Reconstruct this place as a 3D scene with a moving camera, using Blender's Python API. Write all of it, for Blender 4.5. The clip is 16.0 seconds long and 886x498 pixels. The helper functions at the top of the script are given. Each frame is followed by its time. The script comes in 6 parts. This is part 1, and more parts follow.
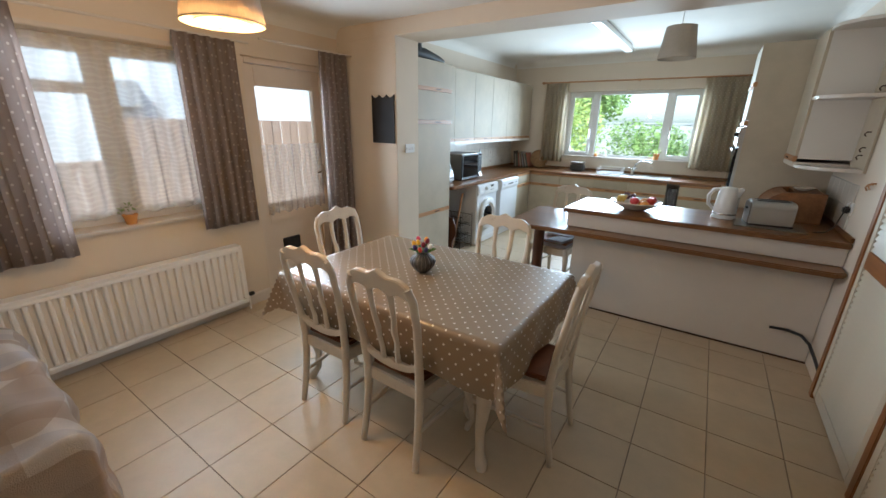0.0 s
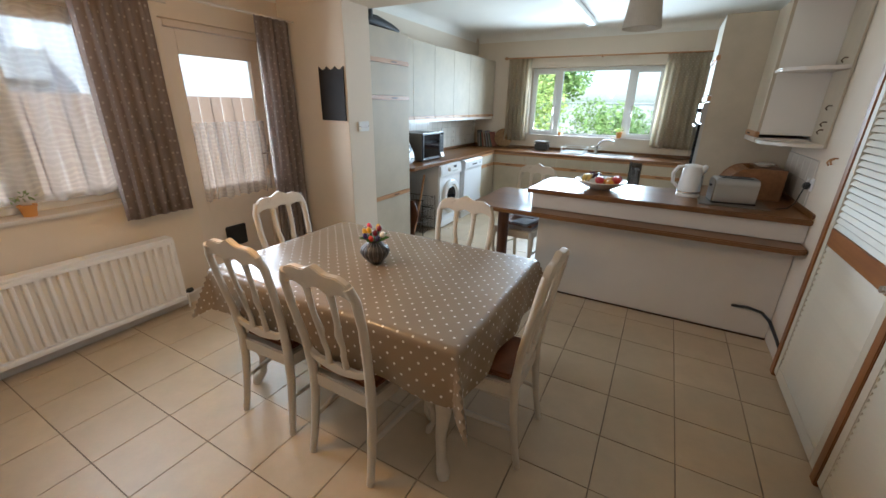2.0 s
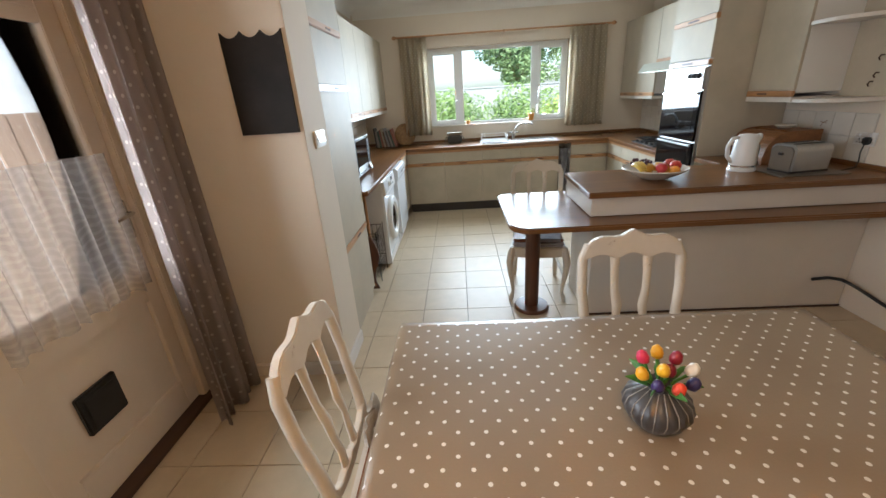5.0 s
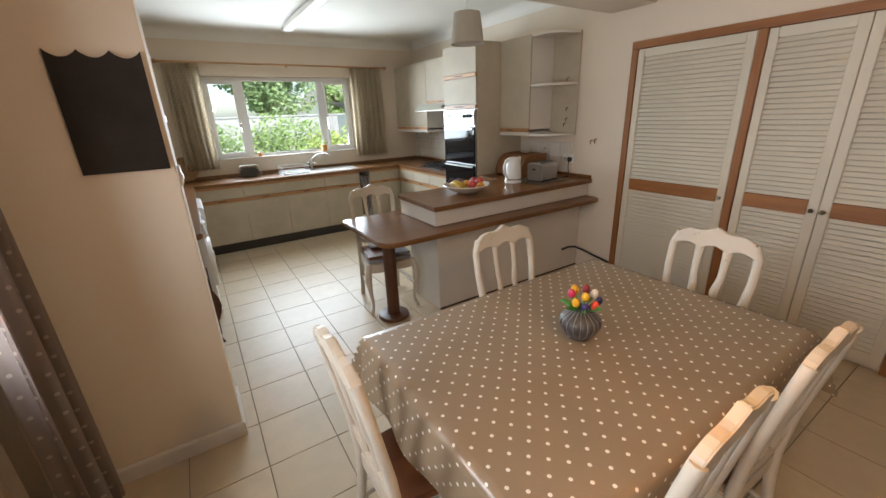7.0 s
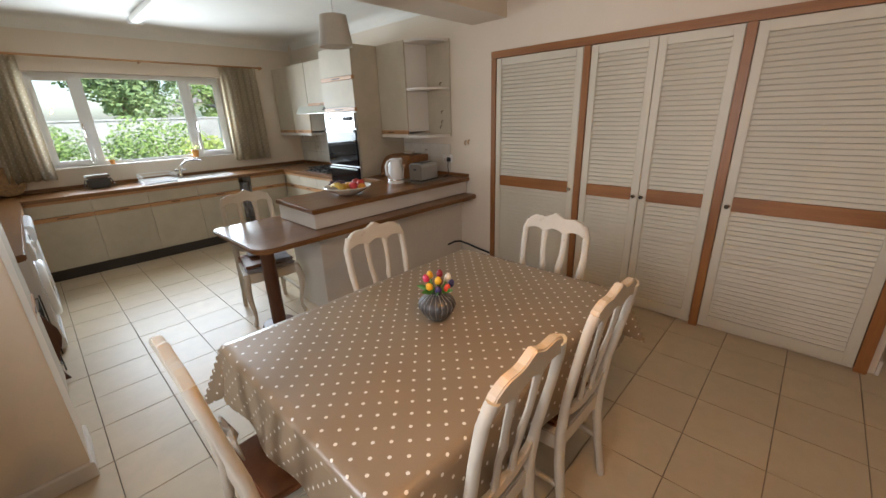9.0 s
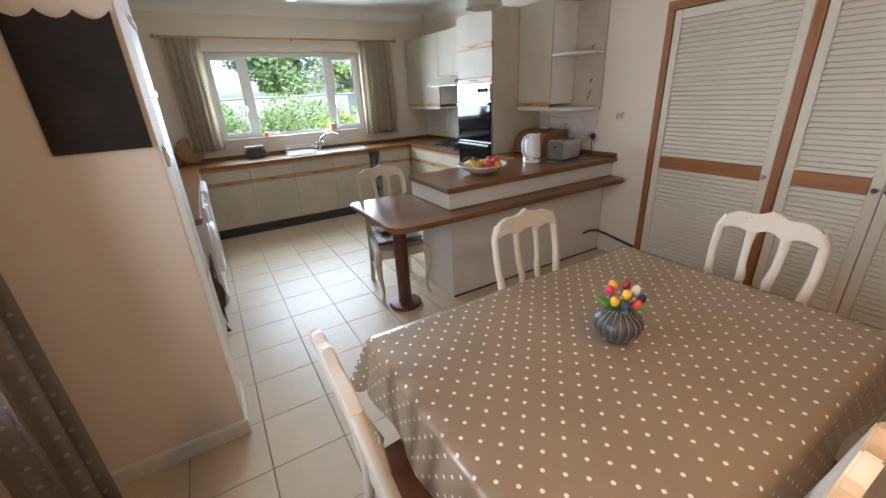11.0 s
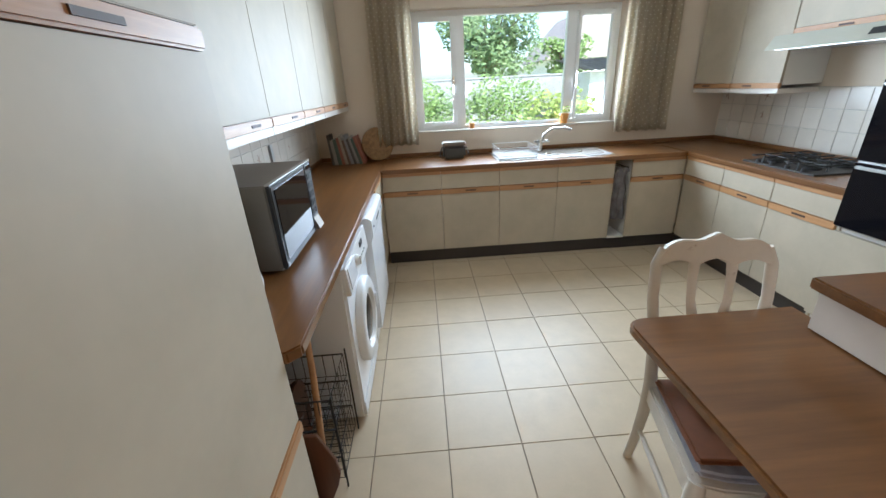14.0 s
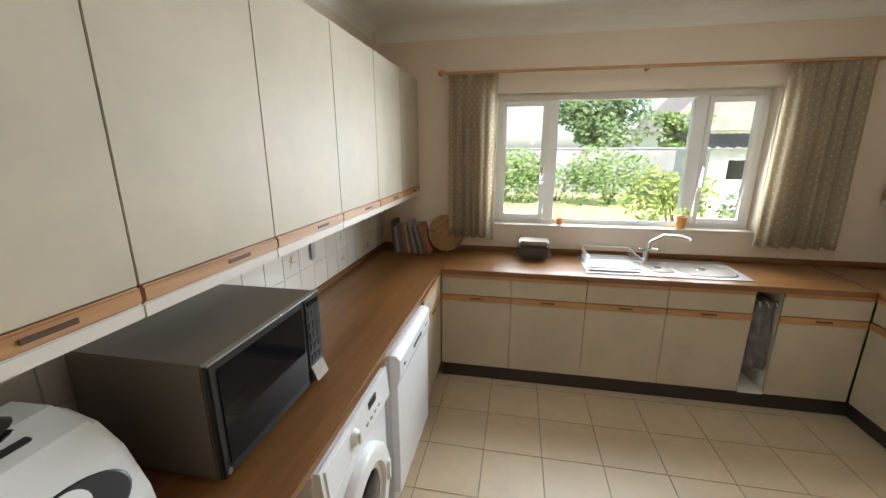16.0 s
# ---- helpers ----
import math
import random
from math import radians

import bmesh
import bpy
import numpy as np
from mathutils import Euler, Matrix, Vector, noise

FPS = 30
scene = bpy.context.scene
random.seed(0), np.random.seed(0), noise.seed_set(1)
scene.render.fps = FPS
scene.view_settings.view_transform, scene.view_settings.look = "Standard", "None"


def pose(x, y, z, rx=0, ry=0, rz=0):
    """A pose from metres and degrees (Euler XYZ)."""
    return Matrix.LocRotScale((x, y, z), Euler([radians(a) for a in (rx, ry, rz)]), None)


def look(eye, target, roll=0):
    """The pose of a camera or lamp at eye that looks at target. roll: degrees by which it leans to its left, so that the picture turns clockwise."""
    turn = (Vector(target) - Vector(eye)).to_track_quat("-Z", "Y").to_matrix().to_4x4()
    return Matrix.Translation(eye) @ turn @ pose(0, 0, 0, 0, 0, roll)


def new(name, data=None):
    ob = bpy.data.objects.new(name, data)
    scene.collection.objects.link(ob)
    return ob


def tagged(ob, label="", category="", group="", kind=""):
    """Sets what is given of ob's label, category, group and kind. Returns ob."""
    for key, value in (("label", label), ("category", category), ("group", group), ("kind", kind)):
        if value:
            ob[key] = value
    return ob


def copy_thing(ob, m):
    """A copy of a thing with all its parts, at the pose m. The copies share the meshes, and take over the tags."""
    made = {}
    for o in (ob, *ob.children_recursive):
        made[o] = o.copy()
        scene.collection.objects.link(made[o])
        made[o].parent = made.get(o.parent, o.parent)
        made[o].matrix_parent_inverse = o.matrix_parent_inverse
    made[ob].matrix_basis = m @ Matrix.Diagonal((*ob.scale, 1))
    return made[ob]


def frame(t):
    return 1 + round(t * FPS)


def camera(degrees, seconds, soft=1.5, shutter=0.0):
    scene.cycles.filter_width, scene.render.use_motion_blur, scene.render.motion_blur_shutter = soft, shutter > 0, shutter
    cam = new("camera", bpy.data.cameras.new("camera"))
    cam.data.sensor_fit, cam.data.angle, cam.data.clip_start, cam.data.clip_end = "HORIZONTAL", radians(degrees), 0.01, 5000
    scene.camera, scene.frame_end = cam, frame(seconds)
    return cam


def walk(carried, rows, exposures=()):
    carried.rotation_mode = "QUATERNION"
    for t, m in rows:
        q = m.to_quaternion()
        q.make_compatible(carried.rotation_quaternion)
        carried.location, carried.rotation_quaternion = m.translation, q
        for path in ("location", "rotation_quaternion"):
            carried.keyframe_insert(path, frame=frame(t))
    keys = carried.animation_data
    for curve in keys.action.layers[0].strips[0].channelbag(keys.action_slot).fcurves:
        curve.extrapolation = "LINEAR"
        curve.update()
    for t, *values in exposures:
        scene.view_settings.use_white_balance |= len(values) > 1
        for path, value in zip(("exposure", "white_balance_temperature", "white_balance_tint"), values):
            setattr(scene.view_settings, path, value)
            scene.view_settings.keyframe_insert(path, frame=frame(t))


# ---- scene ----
cam = camera(97.8, 16.0)
METRES, EYE, TILT, LEAN, TURN = 6.64, 1.627, 0.0, 0.0, 33.7
ROWS = [
    (0.0, 0.0, 0.0, 0.0, 0.3, -17.97, -0.92),
    (0.5, 0.0145, -0.0007, -0.0004, -6.25, -18.35, -0.75),
    (1.0, 0.021, -0.0, -0.0008, -9.1, -19.0, -0.79),
    (1.5, 0.0179, 0.0077, -0.0025, -8.17, -19.76, -1.0),
    (2.0, 0.0117, 0.0317, -0.0062, -4.6, -20.48, -0.93),
    (2.5, -0.0051, 0.0599, -0.0103, -0.54, -21.61, -0.15),
    (3.0, -0.0371, 0.0933, -0.0086, -3.07, -22.5, 1.07),
    (5.5, -0.1587, 0.3142, -0.0104, -41.0, -21.54, 3.35),
    (6.0, -0.1811, 0.3387, -0.0066, -50.09, -20.95, 2.84),
    (6.5, -0.2056, 0.3372, -0.0042, -58.46, -20.03, 2.39),
    (7.0, -0.2301, 0.322, -0.0023, -66.41, -19.32, 2.11),
    (7.5, -0.2384, 0.3053, -0.0034, -73.8, -18.75, 1.93),
    (8.0, -0.2391, 0.2898, -0.004, -80.7, -18.61, 2.02),
    (10.5, -0.2224, 0.3041, -0.0079, -74.62, -21.53, 2.47),
    (11.0, -0.204, 0.336, -0.0082, -64.74, -22.03, 2.82),
    (11.5, -0.1873, 0.3693, -0.0086, -56.01, -22.37, 3.26),
    (12.0, -0.1567, 0.4104, -0.0053, -49.85, -22.72, 3.78),
    (12.5, -0.1284, 0.4556, -0.0052, -46.26, -23.2, 4.15),
    (13.0, -0.0914, 0.501, -0.0076, -43.93, -23.51, 3.95),
    (13.5, -0.052, 0.5357, -0.0111, -41.05, -23.39, 3.65),
    (14.0, -0.0109, 0.5621, -0.0135, -37.13, -22.85, 2.87),
    (14.5, 0.0262, 0.5846, -0.008, -32.43, -21.51, 1.97),
    (15.0, 0.0543, 0.6041, -0.0042, -27.72, -19.58, 1.28),
    (15.5, 0.0693, 0.6219, 0.0049, -24.25, -17.12, 0.8),
    (16.0, 0.0656, 0.6338, 0.0172, -22.83, -14.37, 0.14),
]
EXPOSURES = [(0.0, 1.5, 5350, 4), (2.5, 1.55, 5400, 5), (5.5, 1.5, 5850, 8), (8.0, 1.3, 6250, 11), (10.5, 1.4, 5750, 11), (12.5, 1.8, 5600, 9), (13.0, 1.65, 5600, 9), (14.5, 1.55, 5550, 9), (16.0, 1.4, 6450, 12)]
walk(cam, [(t, pose(0, 0, EYE, TILT, LEAN, TURN) @ pose(METRES * x, METRES * y, METRES * z, 90 + pitch, roll, yaw)) for t, x, y, z, yaw, pitch, roll in ROWS], EXPOSURES)

PENDANT_WATTS = 9.5

# world, sun and the light that comes in through the windows
world = bpy.data.worlds.new("sky")
scene.world = world
world.use_nodes = True
wn, wl = world.node_tree.nodes, world.node_tree.links
sky = wn.new("ShaderNodeTexSky")
sky.sky_type, sky.sun_disc = "NISHITA", False
sky.sun_elevation, sky.sun_rotation = radians(52), radians(150)
sky.air_density, sky.dust_density = 1.0, 2.0
wl.new(sky.outputs[0], wn["Background"].inputs[0])
wn["Background"].inputs[1].default_value = 0.15

sun = new("sun", bpy.data.lights.new("sun", "SUN"))
sun.data.energy, sun.data.angle, sun.data.color = 5.0, radians(0.6), (1.0, 0.95, 0.87)
sun.matrix_basis = look((20 * math.sin(radians(150)), 20 * math.cos(radians(150)), 26), (0, 0, 0))


LX_LAMP = -3.265


def window_light(name, eye, target, w, h, watts, colour):
    lamp = new(name, bpy.data.lights.new(name, "AREA"))
    lamp.data.shape, lamp.data.size, lamp.data.size_y = "RECTANGLE", w, h
    lamp.data.energy, lamp.data.color = watts, colour
    lamp.data.spread = radians(140)
    lamp.matrix_basis = look(eye, target)
    return lamp


window_light("kitchen_window_light", (-1.19, 7.08, 1.64), (-1.19, 2.6, 1.25), 1.85, 0.95, 33, (0.85, 0.945, 1.0))
window_light("dining_window_light", (LX_LAMP, 0.98, 1.5), (0, 0.98, 1.5), 0.8, 1.1, 5.5, (0.95, 0.97, 1.0))
window_light("door_window_light", (LX_LAMP, 2.34, 1.42), (0, 2.2, 1.42), 0.4, 1.0, 5.5, (0.96, 0.98, 1.0))

# ---------------------------------------------------------------- materials


class Nodes:
    def __init__(self, name):
        self.m = bpy.data.materials.new(name)
        self.m.use_nodes = True
        self.t = self.m.node_tree
        self.b = self.t.nodes["Principled BSDF"]
        self.out = self.t.nodes["Material Output"]

    def n(self, kind, **inputs):
        node = self.t.nodes.new("ShaderNode" + kind)
        for key, value in inputs.items():
            if key[0] == "i" and key[1:].isdigit():
                self.put(value, node.inputs[int(key[1:])])
            else:
                self.put(value, node.inputs[key.replace("_", " ")])
        return node

    def put(self, value, socket):
        if isinstance(value, bpy.types.NodeSocket):
            self.t.links.new(value, socket)
        else:
            socket.default_value = value

    def math(self, op, a, b=0.0):
        node = self.t.nodes.new("ShaderNodeMath")
        node.operation = op
        self.put(a, node.inputs[0])
        self.put(b, node.inputs[1])
        return node.outputs[0]

    def mix(self, f, a, b):
        node = self.t.nodes.new("ShaderNodeMix")
        node.data_type = "RGBA"
        self.put(f, node.inputs[0])
        self.put(a, node.inputs[6])
        self.put(b, node.inputs[7])
        return node.outputs[2]

    def coords(self, which="Object", scale=(1, 1, 1)):
        c = self.n("TexCoord").outputs[which]
        return self.n("Mapping", Vector=c, Scale=scale).outputs[0]

    def noise(self, vec, scale, detail=4.0, rough=0.55):
        return self.n("TexNoise", Vector=vec, Scale=scale, Detail=detail, Roughness=rough).outputs[0]

    def ramp(self, f, lo, hi):
        return self.n("MapRange", Value=f, From_Min=lo, From_Max=hi).outputs[0]

    def bump(self, height, strength, distance=0.01):
        self.put(self.n("Bump", Height=height, Strength=strength, Distance=distance).outputs[0], self.b.inputs["Normal"])


def c4(c, k=1.0):
    return (c[0] * k, c[1] * k, c[2] * k, 1.0)


def plain(name, colour, rough=0.5, metal=0.0, vary=0.12, big=1.5, fine=60.0, bump=0.1, island=False, coat=0.0, stain=None):
    """A surface with slow stains, fine grain and slight relief."""
    s = Nodes(name)
    vec = s.coords()
    if island:
        shift = s.math("MULTIPLY", s.n("ObjectInfo").outputs["Random"], 37.0)
        off = s.n("CombineXYZ", X=shift, Y=s.math("MULTIPLY", shift, 1.7), Z=shift)
        vec = s.n("VectorMath", i0=vec, i1=off.outputs[0]).outputs[0]
    slow, grain = s.noise(vec, big), s.noise(vec, fine, 3.0)
    col = s.mix(s.ramp(slow, 0.3, 0.7), c4(colour, 1 - vary), c4(colour, 1 + vary * 0.5))
    col = s.mix(s.math("MULTIPLY", s.ramp(grain, 0.35, 0.75), vary * 0.8), col, c4(colour, 0.72))
    if stain:
        patch = s.ramp(s.noise(vec, stain[1], 6.0, 0.7), stain[2], stain[2] + 0.12)
        col = s.mix(s.math("MULTIPLY", patch, stain[3]), col, c4(stain[0]))
    if island:
        r = s.n("ObjectInfo").outputs["Random"]
        col = s.mix(r, col, s.mix(0.35, col, c4(colour, 0.8)))
    s.put(col, s.b.inputs["Base Color"])
    s.put(s.math("ADD", rough - 0.06, s.math("MULTIPLY", slow, 0.12)), s.b.inputs["Roughness"])
    s.b.inputs["Metallic"].default_value = metal
    s.b.inputs["Coat Weight"].default_value = coat
    if bump:
        s.bump(grain, bump, 0.004)
    return s.m


def wood(name, dark, light, along=1, rough=0.4, scale=1.0, coat=0.0):
    """Grain that runs along one axis, with streaks and pores."""
    s = Nodes(name)
    st = [14 * scale, 14 * scale, 14 * scale]
    st[along] = 0.9 * scale
    vec = s.coords("Object", st)
    g1, g2 = s.noise(vec, 1.0, 6.0, 0.6), s.noise(vec, 5.0, 4.0, 0.7)
    f = s.math("ADD", s.math("MULTIPLY", g1, 0.65), s.math("MULTIPLY", g2, 0.35))
    col = s.mix(s.ramp(f, 0.34, 0.66), c4(dark), c4(light))
    slow = s.noise(s.coords(), 2.2)
    col = s.mix(s.math("MULTIPLY", s.ramp(slow, 0.4, 0.75), 0.35), col, c4(dark, 0.8))
    s.put(col, s.b.inputs["Base Color"])
    s.put(s.math("ADD", rough - 0.05, s.math("MULTIPLY", g2, 0.12)), s.b.inputs["Roughness"])
    s.b.inputs["Coat Weight"].default_value = coat
    s.b.inputs["Coat Roughness"].default_value = 0.15
    s.bump(g2, 0.08, 0.002)
    return s.m


def dotted(name, ground, dot, pitch, radius, rough, coat=0.0, weave=900.0, backlit=0.0):
    """Cloth printed with staggered dots, laid out in metres on the UV map."""
    s = Nodes(name)
    uv = s.n("TexCoord").outputs["UV"]
    sep = s.n("SeparateXYZ", Vector=uv)
    u, v = sep.outputs[0], sep.outputs[1]

    def lattice(off):
        a = s.math("SUBTRACT", s.math("FRACT", s.math("ADD", s.math("DIVIDE", u, pitch), off)), 0.5)
        b = s.math("SUBTRACT", s.math("FRACT", s.math("ADD", s.math("DIVIDE", v, pitch), off)), 0.5)
        return s.math("SQRT", s.math("ADD", s.math("MULTIPLY", a, a), s.math("MULTIPLY", b, b)))

    d = s.math("MINIMUM", lattice(0.0), lattice(0.5))
    mask = s.math("SUBTRACT", 1.0, s.ramp(d, radius / pitch * 0.9, radius / pitch * 1.1))
    vec = s.coords()
    slow, grain = s.noise(vec, 3.0), s.noise(vec, 180.0, 2.0)
    base = s.mix(s.ramp(slow, 0.3, 0.7), c4(ground, 0.9), c4(ground, 1.06))
    base = s.mix(s.math("MULTIPLY", grain, 0.25), base, c4(ground, 0.7))
    col = s.mix(mask, base, c4(dot))
    s.put(col, s.b.inputs["Base Color"])
    s.b.inputs["Roughness"].default_value = rough
    s.b.inputs["Coat Weight"].default_value = coat
    s.b.inputs["Coat Roughness"].default_value = 0.18
    s.bump(s.math("ADD", grain, s.math("MULTIPLY", slow, 3.0)), 0.12, 0.004)
    if backlit:
        tr = s.n("BsdfTranslucent", Color=col)
        mixer = s.n("MixShader", i0=backlit, i1=s.b.outputs[0], i2=tr.outputs[0])
        s.put(mixer.outputs[0], s.out.inputs[0])
    return s.m


def lace(name):
    """White net curtain: fine threads, wavy denser bands, half see-through."""
    s = Nodes(name)
    uv = s.n("TexCoord").outputs["UV"]
    wav = s.n("TexWave", Vector=uv, Scale=1.6, Distortion=3.0, Detail=2.0)
    wav.bands_direction = "X"
    sprig = s.n("TexWave", Vector=uv, Scale=9.0, Distortion=7.0, Detail=1.0)
    sprig.bands_direction = "Y"
    grain = s.noise(uv, 260.0, 2.0)
    dense = s.math("ADD", 0.25, s.math("ADD", s.math("MULTIPLY", s.ramp(wav.outputs[1], 0.3, 0.9), 0.2), s.math("MULTIPLY", grain, 0.14)))
    dense = s.math("ADD", dense, s.math("MULTIPLY", s.ramp(sprig.outputs[1], 0.5, 0.8), 0.06))
    tr = s.n("BsdfTransparent")
    di = s.n("BsdfTranslucent", Color=(0.9, 0.9, 0.92, 1))
    df = s.n("BsdfDiffuse", Color=(0.85, 0.83, 0.83, 1))
    cloth = s.n("MixShader", i0=0.25, i1=di.outputs[0], i2=df.outputs[0])
    s.put(s.n("MixShader", i0=dense, i1=tr.outputs[0], i2=cloth.outputs[0]).outputs[0], s.out.inputs[0])
    return s.m


def glass(name, rough=0.0):
    s = Nodes(name)
    tr, gl = s.n("BsdfTransparent", Color=(0.97, 0.99, 0.98, 1)), s.n("BsdfGlossy", Roughness=rough)
    fres = s.n("Fresnel", IOR=1.45)
    s.put(s.n("MixShader", i0=fres.outputs[0], i1=tr.outputs[0], i2=gl.outputs[0]).outputs[0], s.out.inputs[0])
    return s.m


def emitter(name, colour, strength):
    s = Nodes(name)
    s.b.inputs["Base Color"].default_value = c4(colour)
    s.b.inputs["Emission Color"].default_value = c4(colour)
    s.b.inputs["Emission Strength"].default_value = strength
    return s.m


def shade_cloth(name, colour):
    s = Nodes(name)
    vec = s.coords("Object", (1, 1, 0.15))
    g = s.noise(vec, 220.0, 2.0)
    col = s.mix(g, c4(colour, 0.85), c4(colour, 1.05))
    s.put(col, s.b.inputs["Base Color"])
    s.b.inputs["Roughness"].default_value = 0.9
    s.put(s.n("MixShader", i0=0.45, i1=s.b.outputs[0], i2=s.n("BsdfTranslucent", Color=col).outputs[0]).outputs[0], s.out.inputs[0])
    return s.m


def leafy(name, dark, light):
    s = Nodes(name)
    r = s.n("NewGeometry").outputs["Random Per Island"]
    col = s.mix(r, c4(dark), c4(light))
    s.put(col, s.b.inputs["Base Color"])
    s.b.inputs["Roughness"].default_value = 0.55
    s.put(s.n("MixShader", i0=0.35, i1=s.b.outputs[0], i2=s.n("BsdfTranslucent", Color=col).outputs[0]).outputs[0], s.out.inputs[0])
    return s.m


def checked(name):
    """Woven throw: cream ground with brown and grey checks."""
    s = Nodes(name)
    vec = s.coords()
    sep = s.n("SeparateXYZ", Vector=vec)
    col = c4((0.78, 0.74, 0.70))
    for axis, colour, per, off in ((0, (0.5, 0.38, 0.28), 0.3, 0.0), (1, (0.55, 0.45, 0.36), 0.3, 0.1), (0, (0.6, 0.58, 0.6), 0.3, 0.45), (2, (0.5, 0.4, 0.32), 0.26, 0.2)):
        f = s.math("FRACT", s.math("ADD", s.math("DIVIDE", sep.outputs[axis], per), off))
        band = s.math("MULTIPLY", s.math("LESS_THAN", f, 0.3), 0.7)
        col = s.mix(band, col, c4(colour))
    g = s.noise(vec, 240.0, 2.0)
    s.put(s.mix(s.math("MULTIPLY", g, 0.4), col, c4((0.4, 0.34, 0.3))), s.b.inputs["Base Color"])
    s.b.inputs["Roughness"].default_value = 0.95
    s.bump(g, 0.5, 0.004)
    return s.m


WALL = plain("magnolia_paint", (0.70, 0.605, 0.485), 0.75, vary=0.06, big=1.1, fine=45, bump=0.12)
CEIL = plain("ceiling_paint", (0.78, 0.75, 0.69), 0.85, vary=0.05, bump=0.1)
GLOSS = plain("white_gloss_paint", (0.66, 0.605, 0.535), 0.35, vary=0.07, fine=30, bump=0.05)
DOORPAINT = plain("cream_door_paint", (0.72, 0.63, 0.53), 0.4, vary=0.08, fine=30, bump=0.05)
UPVC = plain("white_window_frame", (0.82, 0.83, 0.82), 0.35, vary=0.04, bump=0.03)
TILE = plain("ceramic_floor_tile", (0.55, 0.435, 0.29), 0.42, vary=0.085, big=9.0, fine=70, bump=0.06, island=True)
GROUT = plain("brown_grout", (0.23, 0.18, 0.13), 0.9, vary=0.2, bump=0.3)
MELAMINE = plain("cream_melamine", (0.485, 0.42, 0.315), 0.6, vary=0.12, big=3.5, fine=25, bump=0.03)
CARCASS = plain("white_carcass_board", (0.72, 0.69, 0.64), 0.5, vary=0.05, bump=0.04)
OAK_Y = wood("oak_strip_y", (0.32, 0.15, 0.055), (0.56, 0.31, 0.14), 1, 0.45)
OAK_X = wood("oak_strip_x", (0.32, 0.15, 0.055), (0.56, 0.31, 0.14), 0, 0.45)
GRIP = plain("dark_finger_grip", (0.07, 0.035, 0.02), 0.6, vary=0.2)
TOP_Y = wood("brown_worktop_y", (0.125, 0.052, 0.016), (0.245, 0.108, 0.03), 1, 0.32, 0.8, 0.12)
TOP_X = wood("brown_worktop_x", (0.125, 0.052, 0.016), (0.245, 0.108, 0.03), 0, 0.32, 0.8, 0.12)
PINE_Z = wood("orange_pine_z", (0.20, 0.072, 0.02), (0.36, 0.15, 0.042), 2, 0.4)
PINE_Y = wood("orange_pine_y", (0.20, 0.072, 0.02), (0.36, 0.15, 0.042), 1, 0.4)
PLINTH = plain("dark_plinth", (0.035, 0.028, 0.024), 0.5, vary=0.2)
LOUVRE = plain("white_louvre_paint", (0.60, 0.54, 0.43), 0.5, vary=0.08, fine=30, bump=0.05)
CHAIRWHITE = plain("distressed_white_paint", (0.61, 0.54, 0.44), 0.5, vary=0.14, big=4, fine=35, bump=0.12, stain=((0.22, 0.11, 0.05), 22.0, 0.64, 0.75))
SEATBROWN = plain("rust_seat_leather", (0.22, 0.075, 0.025), 0.5, vary=0.3, big=8, bump=0.2)
SEATGREY = plain("striped_grey_cushion", (0.36, 0.34, 0.35), 0.9, vary=0.35, big=16, bump=0.3)
CLOTH = dotted("dotted_oilcloth", (0.265, 0.19, 0.118), (0.78, 0.74, 0.68), 0.0707, 0.0056, 0.36, 0.35)
CURTAIN = dotted("dotted_curtain", (0.43, 0.36, 0.32), (0.66, 0.6, 0.54), 0.085, 0.0075, 0.9, backlit=0.25)
KCURTAIN = dotted("pale_dotted_curtain", (0.63, 0.55, 0.41), (0.80, 0.76, 0.66), 0.062, 0.006, 0.9, backlit=0.42)
LACE = lace("net_lace")
GLASS = glass("window_glass")
OBSCURE = glass("smoked_glass", 0.05)
SLATE = plain("chalkboard_slate", (0.024, 0.019, 0.016), 0.55, vary=0.45, big=6, fine=40, bump=0.06, stain=((0.07, 0.065, 0.06), 5.0, 0.55, 0.3))
SLATE.node_tree.nodes["Principled BSDF"].inputs["Specular IOR Level"].default_value = 0.25
RAD = plain("radiator_enamel", (0.84, 0.82, 0.79), 0.3, vary=0.04, bump=0.02)
STEEL = plain("brushed_steel", (0.5, 0.5, 0.49), 0.38, 1.0, vary=0.1, fine=120, bump=0.03)
CHROME = plain("chrome", (0.75, 0.75, 0.75), 0.1, 1.0, vary=0.04, bump=0)
BLACKGLASS = plain("black_oven_glass", (0.006, 0.006, 0.008), 0.06, vary=0.1, bump=0)
BLACKGLASS.node_tree.nodes["Principled BSDF"].inputs["Specular IOR Level"].default_value = 0.3
BLACK = plain("black_plastic", (0.02, 0.02, 0.021), 0.4, vary=0.2, bump=0.05)
IRON = plain("black_cast_iron", (0.022, 0.022, 0.022), 0.6, vary=0.3, bump=0.3)
WHITEPLASTIC = plain("white_plastic", (0.78, 0.78, 0.77), 0.3, vary=0.04, bump=0.02)
ENAMEL = plain("white_enamel", (0.80, 0.81, 0.83), 0.22, vary=0.03, bump=0.02)
GREYMETAL = plain("grey_brown_metal_case", (0.23, 0.20, 0.165), 0.38, 0.5, vary=0.1, bump=0.04)
HOODFRONT = plain("pale_hood_front", (0.40, 0.39, 0.32), 0.45, vary=0.06, bump=0.02)
LCD = plain("grey_lcd", (0.32, 0.34, 0.32), 0.2, vary=0.05, bump=0)
